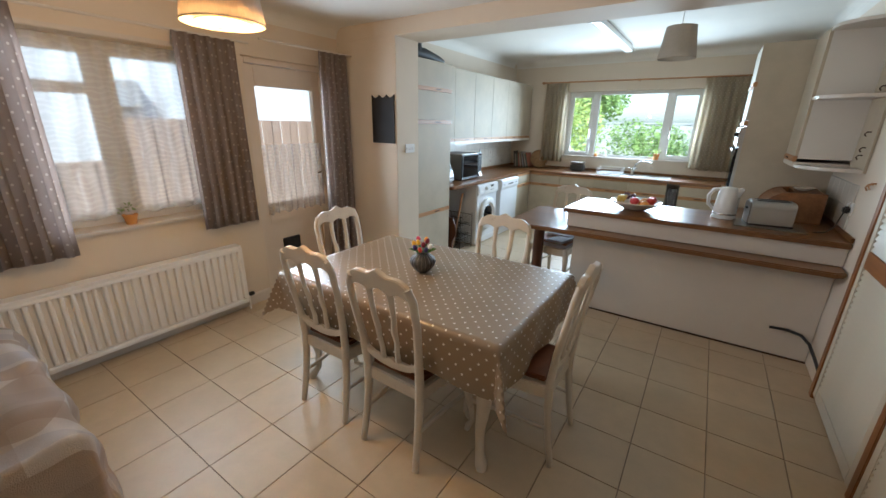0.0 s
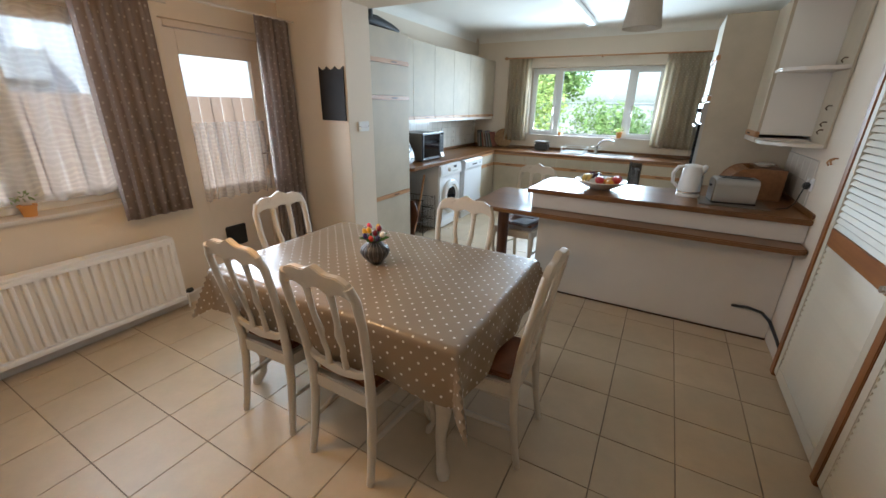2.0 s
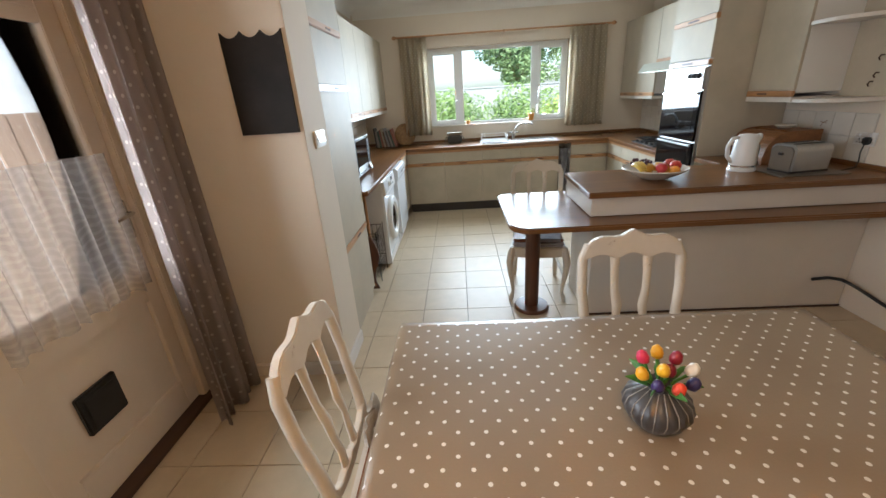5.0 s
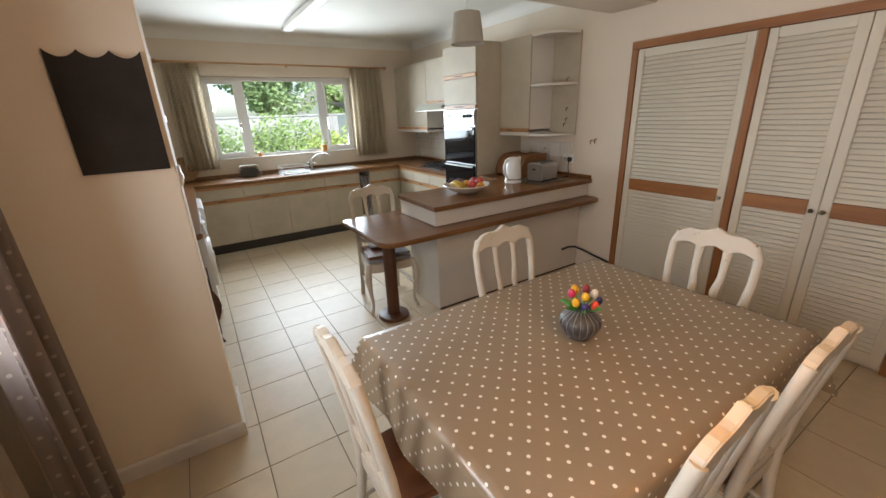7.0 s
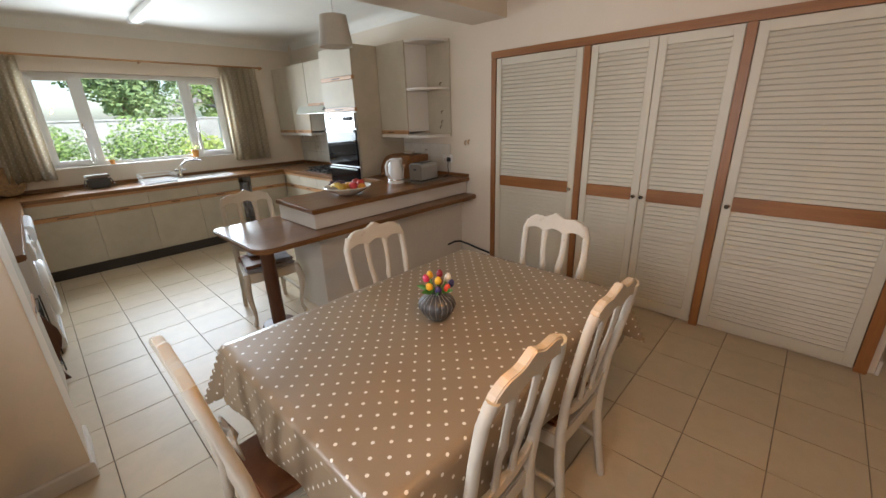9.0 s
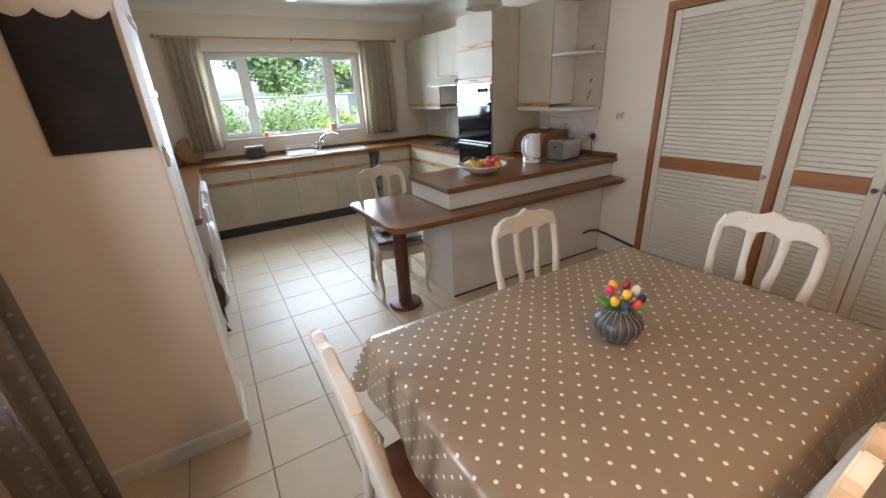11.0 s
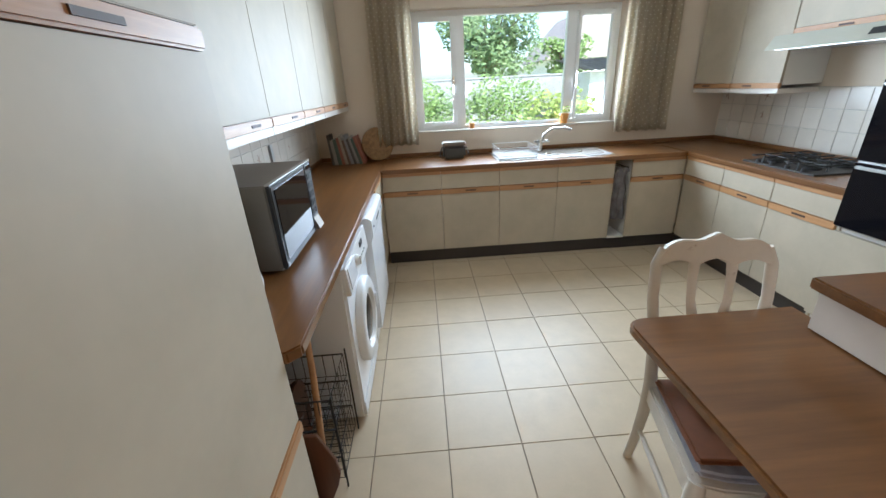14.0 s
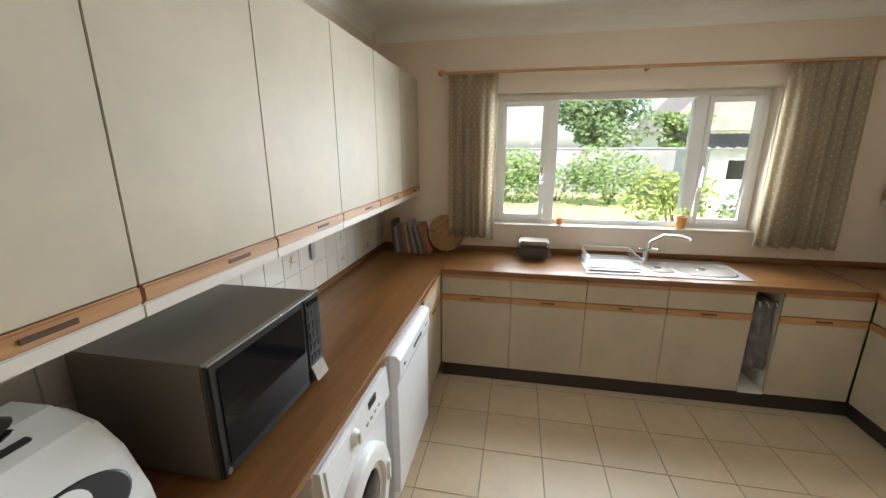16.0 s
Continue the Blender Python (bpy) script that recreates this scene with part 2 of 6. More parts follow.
VASE = plain("dark_grey_glaze", (0.055, 0.05, 0.048), 0.38, vary=0.3, big=20, bump=0.1)
VASELINE = plain("pale_glaze_groove", (0.24, 0.225, 0.20), 0.5, vary=0.15)
STALK = plain("green_stalk_paint", (0.07, 0.2, 0.03), 0.45, vary=0.2, big=20)
CERAMIC = plain("cream_bowl_ceramic", (0.70, 0.64, 0.54), 0.22, vary=0.08, big=10)
BREADWOOD = wood("bread_bin_wood", (0.16, 0.065, 0.02), (0.30, 0.135, 0.05), 1, 0.42)
DARKWOOD = wood("dark_stained_wood", (0.06, 0.02, 0.009), (0.13, 0.05, 0.022), 2, 0.35)
WICKER = plain("brown_wicker", (0.30, 0.17, 0.07), 0.75, vary=0.4, big=30, fine=90, bump=0.6)
SHADE = shade_cloth("lampshade_linen", (0.60, 0.54, 0.46))
BULB = emitter("lamp_bulb_glow", (1.0, 0.50, 0.14), 0.5)
DIFFUSER = plain("tube_diffuser", (0.80, 0.79, 0.74), 0.4, vary=0.04, bump=0)
WTILE = plain("white_wall_tile", (0.70, 0.65, 0.57), 0.22, vary=0.05, big=8, bump=0.03, island=True)
WGROUT = plain("pale_grout", (0.55, 0.52, 0.47), 0.9, vary=0.1)
MOTIF = plain("floral_tile_print", (0.36, 0.24, 0.17), 0.3, vary=0.3, big=30, bump=0)
THROW = checked("checked_throw")
SAUCE = plain("grey_bin_plastic", (0.06, 0.065, 0.065), 0.45, vary=0.15)
TERRACOTTA = plain("orange_pot", (0.62, 0.28, 0.06), 0.5, vary=0.15)
LAWN = plain("sunlit_lawn", (0.42, 0.44, 0.20), 0.9, vary=0.3, big=2.0, fine=60, bump=0.5)
PATIO = plain("pale_paving", (0.48, 0.46, 0.42), 0.85, vary=0.15, big=2.0, bump=0.3)
FENCE = wood("weathered_fence", (0.27, 0.18, 0.13), (0.44, 0.33, 0.26), 2, 0.85)
ROUGHCAST = plain("white_roughcast", (0.66, 0.66, 0.66), 0.9, vary=0.15, big=3, fine=35, bump=0.9)
GARDENWALL = plain("grey_block_wall", (0.34, 0.34, 0.34), 0.9, vary=0.2, bump=0.4)
ROOFTILE = plain("brown_roof_tile", (0.30, 0.26, 0.25), 0.85, vary=0.2, bump=0.4)
SHEET = plain("corrugated_grey_sheet", (0.45, 0.44, 0.42), 0.7, vary=0.2)
BARK = plain("bark", (0.12, 0.085, 0.055), 0.9, vary=0.3, bump=0.8)
LEAF_A = leafy("leaf_mid_green", (0.11, 0.19, 0.05), (0.28, 0.38, 0.12))
LEAF_B = leafy("leaf_yellow_green", (0.18, 0.25, 0.05), (0.40, 0.46, 0.14))
LEAF_C = leafy("leaf_dark_green", (0.10, 0.17, 0.07), (0.25, 0.33, 0.14))


def colour_mat(name, c, rough=0.4):
    return plain(name, c, rough, vary=0.15, big=30, bump=0.04)


# ---------------------------------------------------------------- mesh helpers


class Mesh:
    """Collects shapes into one bmesh."""

    def __init__(self):
        self.bm = bmesh.new()

    def box(self, x0, x1, y0, y1, z0, z1, bevel=0.0):
        t = bmesh.new()
        bmesh.ops.create_cube(t, size=1)
        for v in t.verts:
            v.co = ((x0 + x1) / 2 + v.co.x * (x1 - x0), (y0 + y1) / 2 + v.co.y * (y1 - y0), (z0 + z1) / 2 + v.co.z * (z1 - z0))
        if bevel:
            bmesh.ops.bevel(t, geom=t.edges[:], offset=bevel, segments=2, affect="EDGES")
        return self.add(t)

    def add(self, t, m=None):
        if m is not None:
            t.transform(m)
        d = bpy.data.meshes.new("tmp")
        t.to_mesh(d)
        t.free()
        self.bm.from_mesh(d)
        bpy.data.meshes.remove(d)
        return self

    def lathe(self, profile, at=(0, 0, 0), seg=24, ribs=0, depth=0.0, squash=(1, 1)):
        t = bmesh.new()
        rings = []
        for r, z in profile:
            ring = []
            for i in range(seg):
                a = 2 * math.pi * i / seg
                q = r * (1 - depth * (0.5 + 0.5 * math.cos(ribs * a))) if ribs else r
                ring.append(t.verts.new((at[0] + q * math.cos(a) * squash[0], at[1] + q * math.sin(a) * squash[1], at[2] + z)))
            rings.append(ring)
        for a, b in zip(rings, rings[1:]):
            for i in range(seg):
                t.faces.new((a[i], a[(i + 1) % seg], b[(i + 1) % seg], b[i])).smooth = True
        t.faces.new(rings[0][::-1])
        t.faces.new(rings[-1])
        return self.add(t)

    def tube(self, points, radii, seg=8, flat=1.0):
        """A round bar along points; radii one or many; flat squeezes its depth."""
        pts = [Vector(p) for p in points]
        if not isinstance(radii, (list, tuple)):
            radii = [radii] * len(pts)
        t = bmesh.new()
        rings = []
        for i, p in enumerate(pts):
            d = (pts[min(i + 1, len(pts) - 1)] - pts[max(i - 1, 0)]).normalized()
            ref = Vector((0, 1, 0)) if abs(d.y) < 0.8 else Vector((1, 0, 0))
            a = d.cross(ref).normalized()
            b = d.cross(a).normalized()
            rings.append([t.verts.new(p + radii[i] * (math.cos(2 * math.pi * k / seg) * a + flat * math.sin(2 * math.pi * k / seg) * b)) for k in range(seg)])
        for p, q in zip(rings, rings[1:]):
            for k in range(seg):
                t.faces.new((p[k], q[k], q[(k + 1) % seg], p[(k + 1) % seg])).smooth = True
        t.faces.new(rings[0])
        t.faces.new(rings[-1][::-1])
        bmesh.ops.recalc_face_normals(t, faces=t.faces[:])
        return self.add(t)

    def prism(self, outline, lo, hi, axis="z", bevel=0.0):
        """An outline in the plane across an axis, pushed from lo to hi along it."""
        t = bmesh.new()

        def place(a, b, c):
            return {"z": (a, b, c), "y": (a, c, b), "x": (c, a, b)}[axis]

        low = [t.verts.new(place(a, b, lo)) for a, b in outline]
        high = [t.verts.new(place(a, b, hi)) for a, b in outline]
        n = len(outline)
        t.faces.new(low[::-1])
        t.faces.new(high)
        for i in range(n):
            t.faces.new((low[i], low[(i + 1) % n], high[(i + 1) % n], high[i]))
        bmesh.ops.recalc_face_normals(t, faces=t.faces[:])
        if bevel:
            sharp = [e for e in t.edges if len(e.link_faces) == 2 and e.calc_face_angle(0) > 0.6]
            bmesh.ops.bevel(t, geom=sharp, offset=bevel, segments=2, affect="EDGES")
        return self.add(t)

    def grid(self, nu, nv, f, uv=None, thick=0.0):
        """A sheet of nu x nv cells by f(i, j) -> place, with uv(i, j) in metres."""
        t = bmesh.new()
        layer = t.loops.layers.uv.new("UVMap")
        vs = [[t.verts.new(f(i, j)) for j in range(nv + 1)] for i in range(nu + 1)]
        for i in range(nu):
            for j in range(nv):
                ids = ((i, j), (i + 1, j), (i + 1, j + 1), (i, j + 1))
                face = t.faces.new([vs[a][b] for a, b in ids])
                face.smooth = True
                if uv:
                    for loop, (a, b) in zip(face.loops, ids):
                        loop[layer].uv = uv(a, b)
        if thick:
            bmesh.ops.solidify(t, geom=t.faces[:], thickness=thick)
        return self.add(t)


def keep_edges(data, degrees=62):
    """Round shapes shade smooth, flat ones stay flat, and sharp corners stay sharp."""
    bm = bmesh.new()
    bm.from_mesh(data)
    for e in bm.edges:
        e.smooth = not (len(e.link_faces) == 2 and e.calc_face_angle(0) > radians(degrees))
    bm.to_mesh(data)
    bm.free()


def mesh_data(name, mesh, material):
    data = bpy.data.meshes.new(name)
    mesh.bm.to_mesh(data)
    mesh.bm.free()
    data.materials.append(material)
    keep_edges(data)
    return data


def part(name, mesh, material, parent=None, label="", world_space=False):
    data = mesh if isinstance(mesh, bpy.types.Mesh) else mesh_data(name, mesh, material)
    ob = new(name, data)
    if parent is not None:
        ob.parent = parent
        if world_space and parent.type == "EMPTY":
            ob.matrix_parent_inverse = parent.matrix_basis.inverted()
    if label:
        ob["label"] = label
    return ob


def thing(name, m, label, category, group="", kind=""):
    ob = new(name)
    ob.empty_display_size = 0.1
    ob.matrix_basis = m
    return tagged(ob, label, category, group, kind)


def structure(name, mesh, material, label, category):
    return tagged(part(name, mesh, material), label, category, kind="structure")


def single(name, mesh, material, label, category, m=None, group=""):
    """A thing that is one mesh."""
    ob = part(name, mesh, material)
    if m is not None:
        ob.matrix_basis = m
    return tagged(ob, label, category, group)


def arc(cx, cy, r, a0, a1, n=8):
    return [(cx + r * math.cos(radians(a0 + (a1 - a0) * i / n)), cy + r * math.sin(radians(a0 + (a1 - a0) * i / n))) for i in range(n + 1)]


# ---------------------------------------------------------------- the shell
LX, KX, RX, BY, SY = -3.28, -3.14, 0.86, 7.0, -1.9
DC, KC = 2.50, 2.68
PX, P0, P1 = -2.52, 2.95, 3.29


def holed(lo_u, hi_u, lo_z, hi_z, t0, t1, along, holes):
    """A wall with openings cut right through; along names the axis it runs in."""
    m = Mesh()

    def slab(u0, u1, z0, z1):
        if u1 - u0 > 1e-4 and z1 - z0 > 1e-4:
            m.box(u0, u1, t0, t1, z0, z1) if along == "x" else m.box(t0, t1, u0, u1, z0, z1)

    u = lo_u
    for a, b, c, d in sorted(holes):
        slab(u, a, lo_z, hi_z)
        slab(a, b, lo_z, c)
        slab(a, b, d, hi_z)
        u = b
    slab(u, hi_u, lo_z, hi_z)
    return m


structure("wall_west", holed(SY, P0, 0, DC, LX - 0.3, LX, "y", [(0.28, 1.62, 0.91, 2.11), (1.93, 2.8, 0.0, 2.13)]), WALL, "magnolia painted dining wall with window and door", "wall")
structure("wall_stub", Mesh().box(LX - 0.3, PX, P0, P1, 0, 2.37, 0.004), WALL, "short magnolia wall beside the kitchen opening", "wall")
structure("beam", Mesh().box(LX - 0.3, RX, P0, P1 + 0.05, 2.37, 2.75), WALL, "painted beam over the wide kitchen opening", "beam")
structure("wall_kitchen_west", Mesh().box(KX - 0.3, KX, P1, BY, 0, 2.75), WALL, "cream painted kitchen side wall", "wall")
structure("wall_north", holed(KX - 0.3, RX + 0.3, 0, 2.75, BY, BY + 0.28, "x", [(-2.17, -0.20, 1.12, 2.17)]), WALL, "cream painted kitchen wall with wide window", "wall")
structure("wall_east", Mesh().box(RX, RX + 0.3, 0.2, BY, 0, 2.75), WALL, "cream painted long wall", "wall")
structure("wall_alcove", Mesh().box(RX + 0.3, 1.9, 0.2, 0.35, 0, 2.75).box(1.9, 2.0, SY, 0.35, 0, 2.75), WALL, "shaded wall of the side passage", "wall")
structure("wall_south", Mesh().box(LX - 0.3, 2.0, SY - 0.2, SY, 0, 2.75), WALL, "magnolia painted rear wall", "wall")
structure("ceiling_dining", Mesh().box(LX - 0.3, 2.0, SY, P0, DC, DC + 0.15), CEIL, "matt white dining ceiling", "ceiling")
structure("ceiling_kitchen", Mesh().box(KX - 0.3, RX, P1 + 0.05, BY, KC, KC + 0.1), CEIL, "matt cream kitchen ceiling", "ceiling")


def coving(x0, y0, x1, y1, z, size, inward):
    """A concave strip between wall and ceiling."""
    prof = [(0, 0), (size, 0)] + [(size - size * math.sin(radians(a)), -size + size * math.cos(radians(a))) for a in (15, 30, 45, 60, 75, 90)]
    m = Mesh()
    if x0 == x1:
        m.prism([(x0 + inward * a, z + b) for a, b in prof], y0, y1, "y")
    else:
        m.prism([(y0 + inward * a, z + b) for a, b in prof], x0, x1, "x")
    return m


structure("coving_north", coving(KX, BY, RX, BY, KC, 0.11, -1), CEIL, "plaster coving along the kitchen ceiling", "coving")
structure("coving_kitchen_west", coving(KX, P1 + 0.05, KX, BY - 0.11, KC, 0.11, 1), CEIL, "plaster coving along the kitchen ceiling", "coving")
structure("coving_kitchen_east", coving(RX, P1 + 0.05, RX, BY - 0.11, KC, 0.11, -1), CEIL, "plaster coving along the kitchen ceiling", "coving")
structure("coving_dining_west", coving(LX, SY, LX, P0, DC, 0.1, 1), CEIL, "plaster coving along the dining ceiling", "coving")

sk = Mesh()
for a, b in ((SY, 1.92),):
    sk.prism([(LX, 0.0), (LX + 0.018, 0.0), (LX + 0.018, 0.085), (LX + 0.008, 0.1), (LX, 0.1)], a, b, "y")
sk.prism([(P0, 0.0), (P0 - 0.016, 0.0), (P0 - 0.016, 0.075), (P0 - 0.008, 0.085), (P0, 0.085)], LX, PX, "x")
sk.prism([(PX, 0.0), (PX + 0.014, 0.0), (PX + 0.014, 0.075), (PX + 0.007, 0.085), (PX, 0.085)], P0 - 0.016, P1, "y")
sk.box(RX - 0.012, RX + 0.3, 0.183, 0.199, 0, 0.1, 0.003)
structure("baseboard", sk, GLOSS, "white painted skirting board", "skirting board")

# ---------------------------------------------------------------- windows and the side door


def casement(name, m, w, h, mullions, label, transom=None):
    """A window frame with mullions; local x along the wall, z up, y through it."""
    win = tagged(thing(name, m, label, "window"), kind="structure")
    f = Mesh()
    f.box(-w / 2, -w / 2 + 0.05, -0.03, 0.04, 0, h, 0.006).box(w / 2 - 0.05, w / 2, -0.03, 0.04, 0, h, 0.006)
    f.box(-w / 2 + 0.05, w / 2 - 0.05, -0.03, 0.04, h - 0.05, h, 0.006).box(-w / 2 + 0.05, w / 2 - 0.05, -0.03, 0.04, 0, 0.05, 0.006)
    part("window_frame", f, UPVC, win)
    edges = [-w / 2 + 0.05]
    for x in mullions:
        part("mullion", Mesh().box(x - 0.045, x + 0.045, -0.03, 0.045, 0.05, h - 0.05, 0.006), UPVC, win)
        edges += [x - 0.045, x + 0.045]
    edges.append(w / 2 - 0.05)
    for i in range(0, len(edges), 2):
        a, b = edges[i], edges[i + 1]
        if i != 2 or len(mullions) < 2:
            s = Mesh()
            s.box(a, a + 0.035, -0.045, 0.0, 0.05, h - 0.05, 0.005).box(b - 0.035, b, -0.045, 0.0, 0.05, h - 0.05, 0.005)
            s.box(a + 0.035, b - 0.035, -0.045, 0.0, 0.05, 0.09, 0.005).box(a + 0.035, b - 0.035, -0.045, 0.0, h - 0.09, h - 0.05, 0.005)
            sash = part("sash", s, UPVC, win)
            side = b - 0.02 if i == 0 else a + 0.02
            part("latch", Mesh().box(side - 0.008, side + 0.008, -0.06, -0.045, 0.42, 0.5, 0.003).box(side - 0.006, side + 0.006, -0.08, -0.06, 0.34, 0.48, 0.003), CHROME, sash)
        pane = part("pane", Mesh().box(a + 0.01, b - 0.01, -0.008, -0.002, 0.06, h - 0.06), GLASS, win)
        pane.visible_shadow = False
    if transom is not None:
        x0, x1, z = transom
        part("transom", Mesh().box(x0, x1, -0.035, 0.04, z - 0.035, z + 0.035, 0.006), UPVC, win)
    return win


kwin = casement("window_1", pose(-1.185, BY + 0.14, 1.12), 1.97, 1.05, (-0.535, 0.535), "white three-light kitchen window onto a garden")
part("window_sill", Mesh().box(-2.17, -0.2, BY - 0.012, BY + 0.11, 1.121, 1.136, 0.004), GLOSS, kwin, "white painted sill board", True)
dwin = casement("window_2", pose(LX - 0.2, 0.95, 0.91, 0, 0, 90), 1.34, 1.2, (0.08,), "white dining window behind net curtain", (-0.62, 0.035, 0.9))
part("window_sill", Mesh().box(LX - 0.16, LX + 0.03, 0.25, 1.65, 0.885, 0.909, 0.006), GLOSS, dwin, "white painted sill board", True)
part("head_rail", Mesh().box(LX - 0.02, LX + 0.02, 0.26, 1.64, 2.112, 2.14, 0.004), GLOSS, dwin, "white painted head trim", True)


def side_door():
    d = tagged(thing("door_1", pose(LX - 0.1, 2.365, 0), "cream half-glazed outside door with cat flap", "door"), kind="structure")
    f = Mesh()
    f.box(-0.06, 0.06, -0.435, -0.39, 0, 2.13, 0.005).box(-0.06, 0.06, 0.39, 0.435, 0, 2.13, 0.005).box(-0.06, 0.06, -0.39, 0.39, 2.085, 2.13, 0.005)
    part("door_frame", f, DOORPAINT, d)
    s = Mesh()
    s.box(-0.02, 0.03, -0.387, -0.30, 0.03, 2.08, 0.004).box(-0.02, 0.03, 0.30, 0.387, 0.03, 2.08, 0.004)
    s.box(-0.02, 0.03, -0.30, 0.30, 1.96, 2.08, 0.004).box(-0.02, 0.03, -0.30, 0.30, 0.70, 0.86, 0.004).box(-0.02, 0.03, -0.30, 0.30, 0.03, 0.2, 0.004)
    leaf = part("leaf", s, DOORPAINT, d)
    part("panel", Mesh().box(-0.01, 0.012, -0.30, 0.30, 0.2, 0.7, 0.003), DOORPAINT, leaf)
    part("bead", Mesh().box(0.012, 0.03, -0.30, 0.30, 1.91, 1.96, 0.004).box(0.012, 0.024, -0.30, 0.30, 0.86, 0.885, 0.004), DOORPAINT, leaf)
    pane = part("pane", Mesh().box(0.0, 0.006, -0.30, 0.30, 0.86, 1.96), GLASS, leaf)
    pane.visible_shadow = False
    flap = part("cat_flap", Mesh().box(0.012, 0.035, -0.19, 0.0, 0.33, 0.52, 0.006), BLACK, leaf, "dark plastic cat flap")
    part("flap", Mesh().box(0.035, 0.042, -0.17, -0.02, 0.35, 0.5, 0.004), IRON, flap)
    part("handle_plate", Mesh().box(0.03, 0.038, 0.325, 0.365, 1.02, 1.2, 0.004), CHROME, leaf)
    part("door_handle", Mesh().tube([(0.038, 0.345, 1.14), (0.075, 0.345, 1.14), (0.085, 0.325, 1.14), (0.085, 0.235, 1.13)], 0.009), CHROME, leaf, "chrome lever handle")
    part("door_threshold", Mesh().box(-0.1, 0.1, -0.435, 0.435, 0.0, 0.025, 0.004), GRIP, d, "dark wooden threshold")


side_door()


def drape(name, y0, y1, z0, z1, x, material, label, folds, amp, axis="y", flare=0.0, seed=1):
    """A gathered curtain: folds deepen towards the hem."""
    rnd = random.Random(seed)
    ph = [rnd.uniform(0, 6.28) for _ in range(4)]
    n, k = folds * 10, 14
    w = y1 - y0

    def f(i, j):
        s, h = i / n, j / k
        spread = 1 + flare * (1 - h)
        u = (y0 + y1) / 2 + (s - 0.5) * w * spread
        a = amp * (0.55 + 0.45 * (1 - h))
        d = a * math.sin(2 * math.pi * folds * s + 0.6 * math.sin(5 * s + ph[0])) + 0.4 * a * math.sin(2 * math.pi * folds * 0.47 * s + ph[1] + 1.5 * h)
        u += 0.25 * a * math.sin(2 * math.pi * folds * s * 2 + ph[2])
        z = z0 + (z1 - z0) * h + 0.006 * math.sin(2 * math.pi * folds * s) * (1 - h)
        return (x + d, u, z) if axis == "y" else (u, x + d, z)

    run = [0.0]
    for i in range(n):
        run.append(run[-1] + (Vector(f(i + 1, k // 2)) - Vector(f(i, k // 2))).length)
    m = Mesh().grid(n, k, f, lambda i, j: (run[i], j / k * (z1 - z0)), 0.004)
    return single(name, m, material, label, "curtain")


c_group = "dining curtains"
drape("curtain", 0.02, 0.64, 0.80, 2.2, LX + 0.11, CURTAIN, "taupe dotted curtain drawn beside the window", 7, 0.03, seed=2)["group"] = c_group
drape("curtain", 1.39, 1.83, 0.80, 2.2, LX + 0.11, CURTAIN, "taupe dotted curtain between window and door", 6, 0.03, seed=3)["group"] = c_group
drape("curtain", 2.53, 2.88, 0.02, 2.23, LX + 0.2, CURTAIN, "floor-length taupe dotted curtain beside the door", 5, 0.042, flare=0.05, seed=4)["group"] = c_group
drape("kitchen_curtain", -2.53, -2.15, 1.03, 2.30, BY - 0.08, KCURTAIN, "short pale dotted curtain at the kitchen window", 5, 0.022, "x", seed=5)["group"] = "kitchen curtains"
drape("kitchen_curtain", -0.23, 0.26, 1.04, 2.30, BY - 0.08, KCURTAIN, "short pale dotted curtain at the kitchen window", 6, 0.022, "x", flare=0.08, seed=6)["group"] = "kitchen curtains"


def net(name, y0, y1, z0, z1, x, label, seed):
    rnd = random.Random(seed)
    p = rnd.uniform(0, 6)
    n, k = 110, 8

    def f(i, j):
        s, h = i / n, j / k
        z = z0 + (z1 - z0) * h + (0.022 * abs(math.sin(s * 22 + p)) * (1 - h))
        return (x + 0.014 * math.sin(s * 60 + p) + 0.012 * math.sin(s * 23), y0 + s * (y1 - y0), z)

    return single(name, Mesh().grid(n, k, f, lambda i, j: (i / n * 1.6, j / k * (z1 - z0))), LACE, label, "net curtain")


net("net_curtain", 0.3, 1.6, 0.96, 2.1, LX - 0.09, "white patterned net curtain across the window", 1)
net("net_curtain", 2.04, 2.69, 0.78, 1.42, LX - 0.035, "white scalloped net curtain on the door glass", 2)


def rail(name, p, q, r, label, material, ends=True):
    v = thing(name, pose(*((Vector(p) + Vector(q)) / 2)), label, "curtain rail")
    part("pole", Mesh().tube([p, q], r), material, v, "", True)
    d = (Vector(q) - Vector(p)).normalized()
    if ends:
        for e, s in ((p, -1), (q, 1)):
            o = Vector(e)
            part("finial", Mesh().tube([o, o + s * d * 0.02, o + s * d * 0.045, o + s * d * 0.06], [r, r * 2, r * 1.8, r * 0.6]), material, v, "", True)
    return v


kr = rail("curtain_pole", (-2.56, BY - 0.08, 2.315), (0.31, BY - 0.08, 2.305), 0.012, "slim wooden curtain pole over the kitchen window", OAK_X)
part("bracket", Mesh().tube([(-1.1, BY, 2.3), (-1.1, BY - 0.08, 2.3)], 0.012).lathe([(0.026, -0.01), (0.026, 0.01)], (-1.1, BY - 0.08, 2.31)), OAK_X, kr, "", True)
rail("curtain_rail", (LX + 0.1, -0.02, 2.205), (LX + 0.1, 1.95, 2.205), 0.009, "white curtain rail over the dining window", GLOSS, False)
rail("curtain_rail", (LX + 0.2, 1.98, 2.235), (LX + 0.2, 2.945, 2.235), 0.009, "white curtain rail over the side door", GLOSS, False)

# ---------------------------------------------------------------- fitted kitchen units


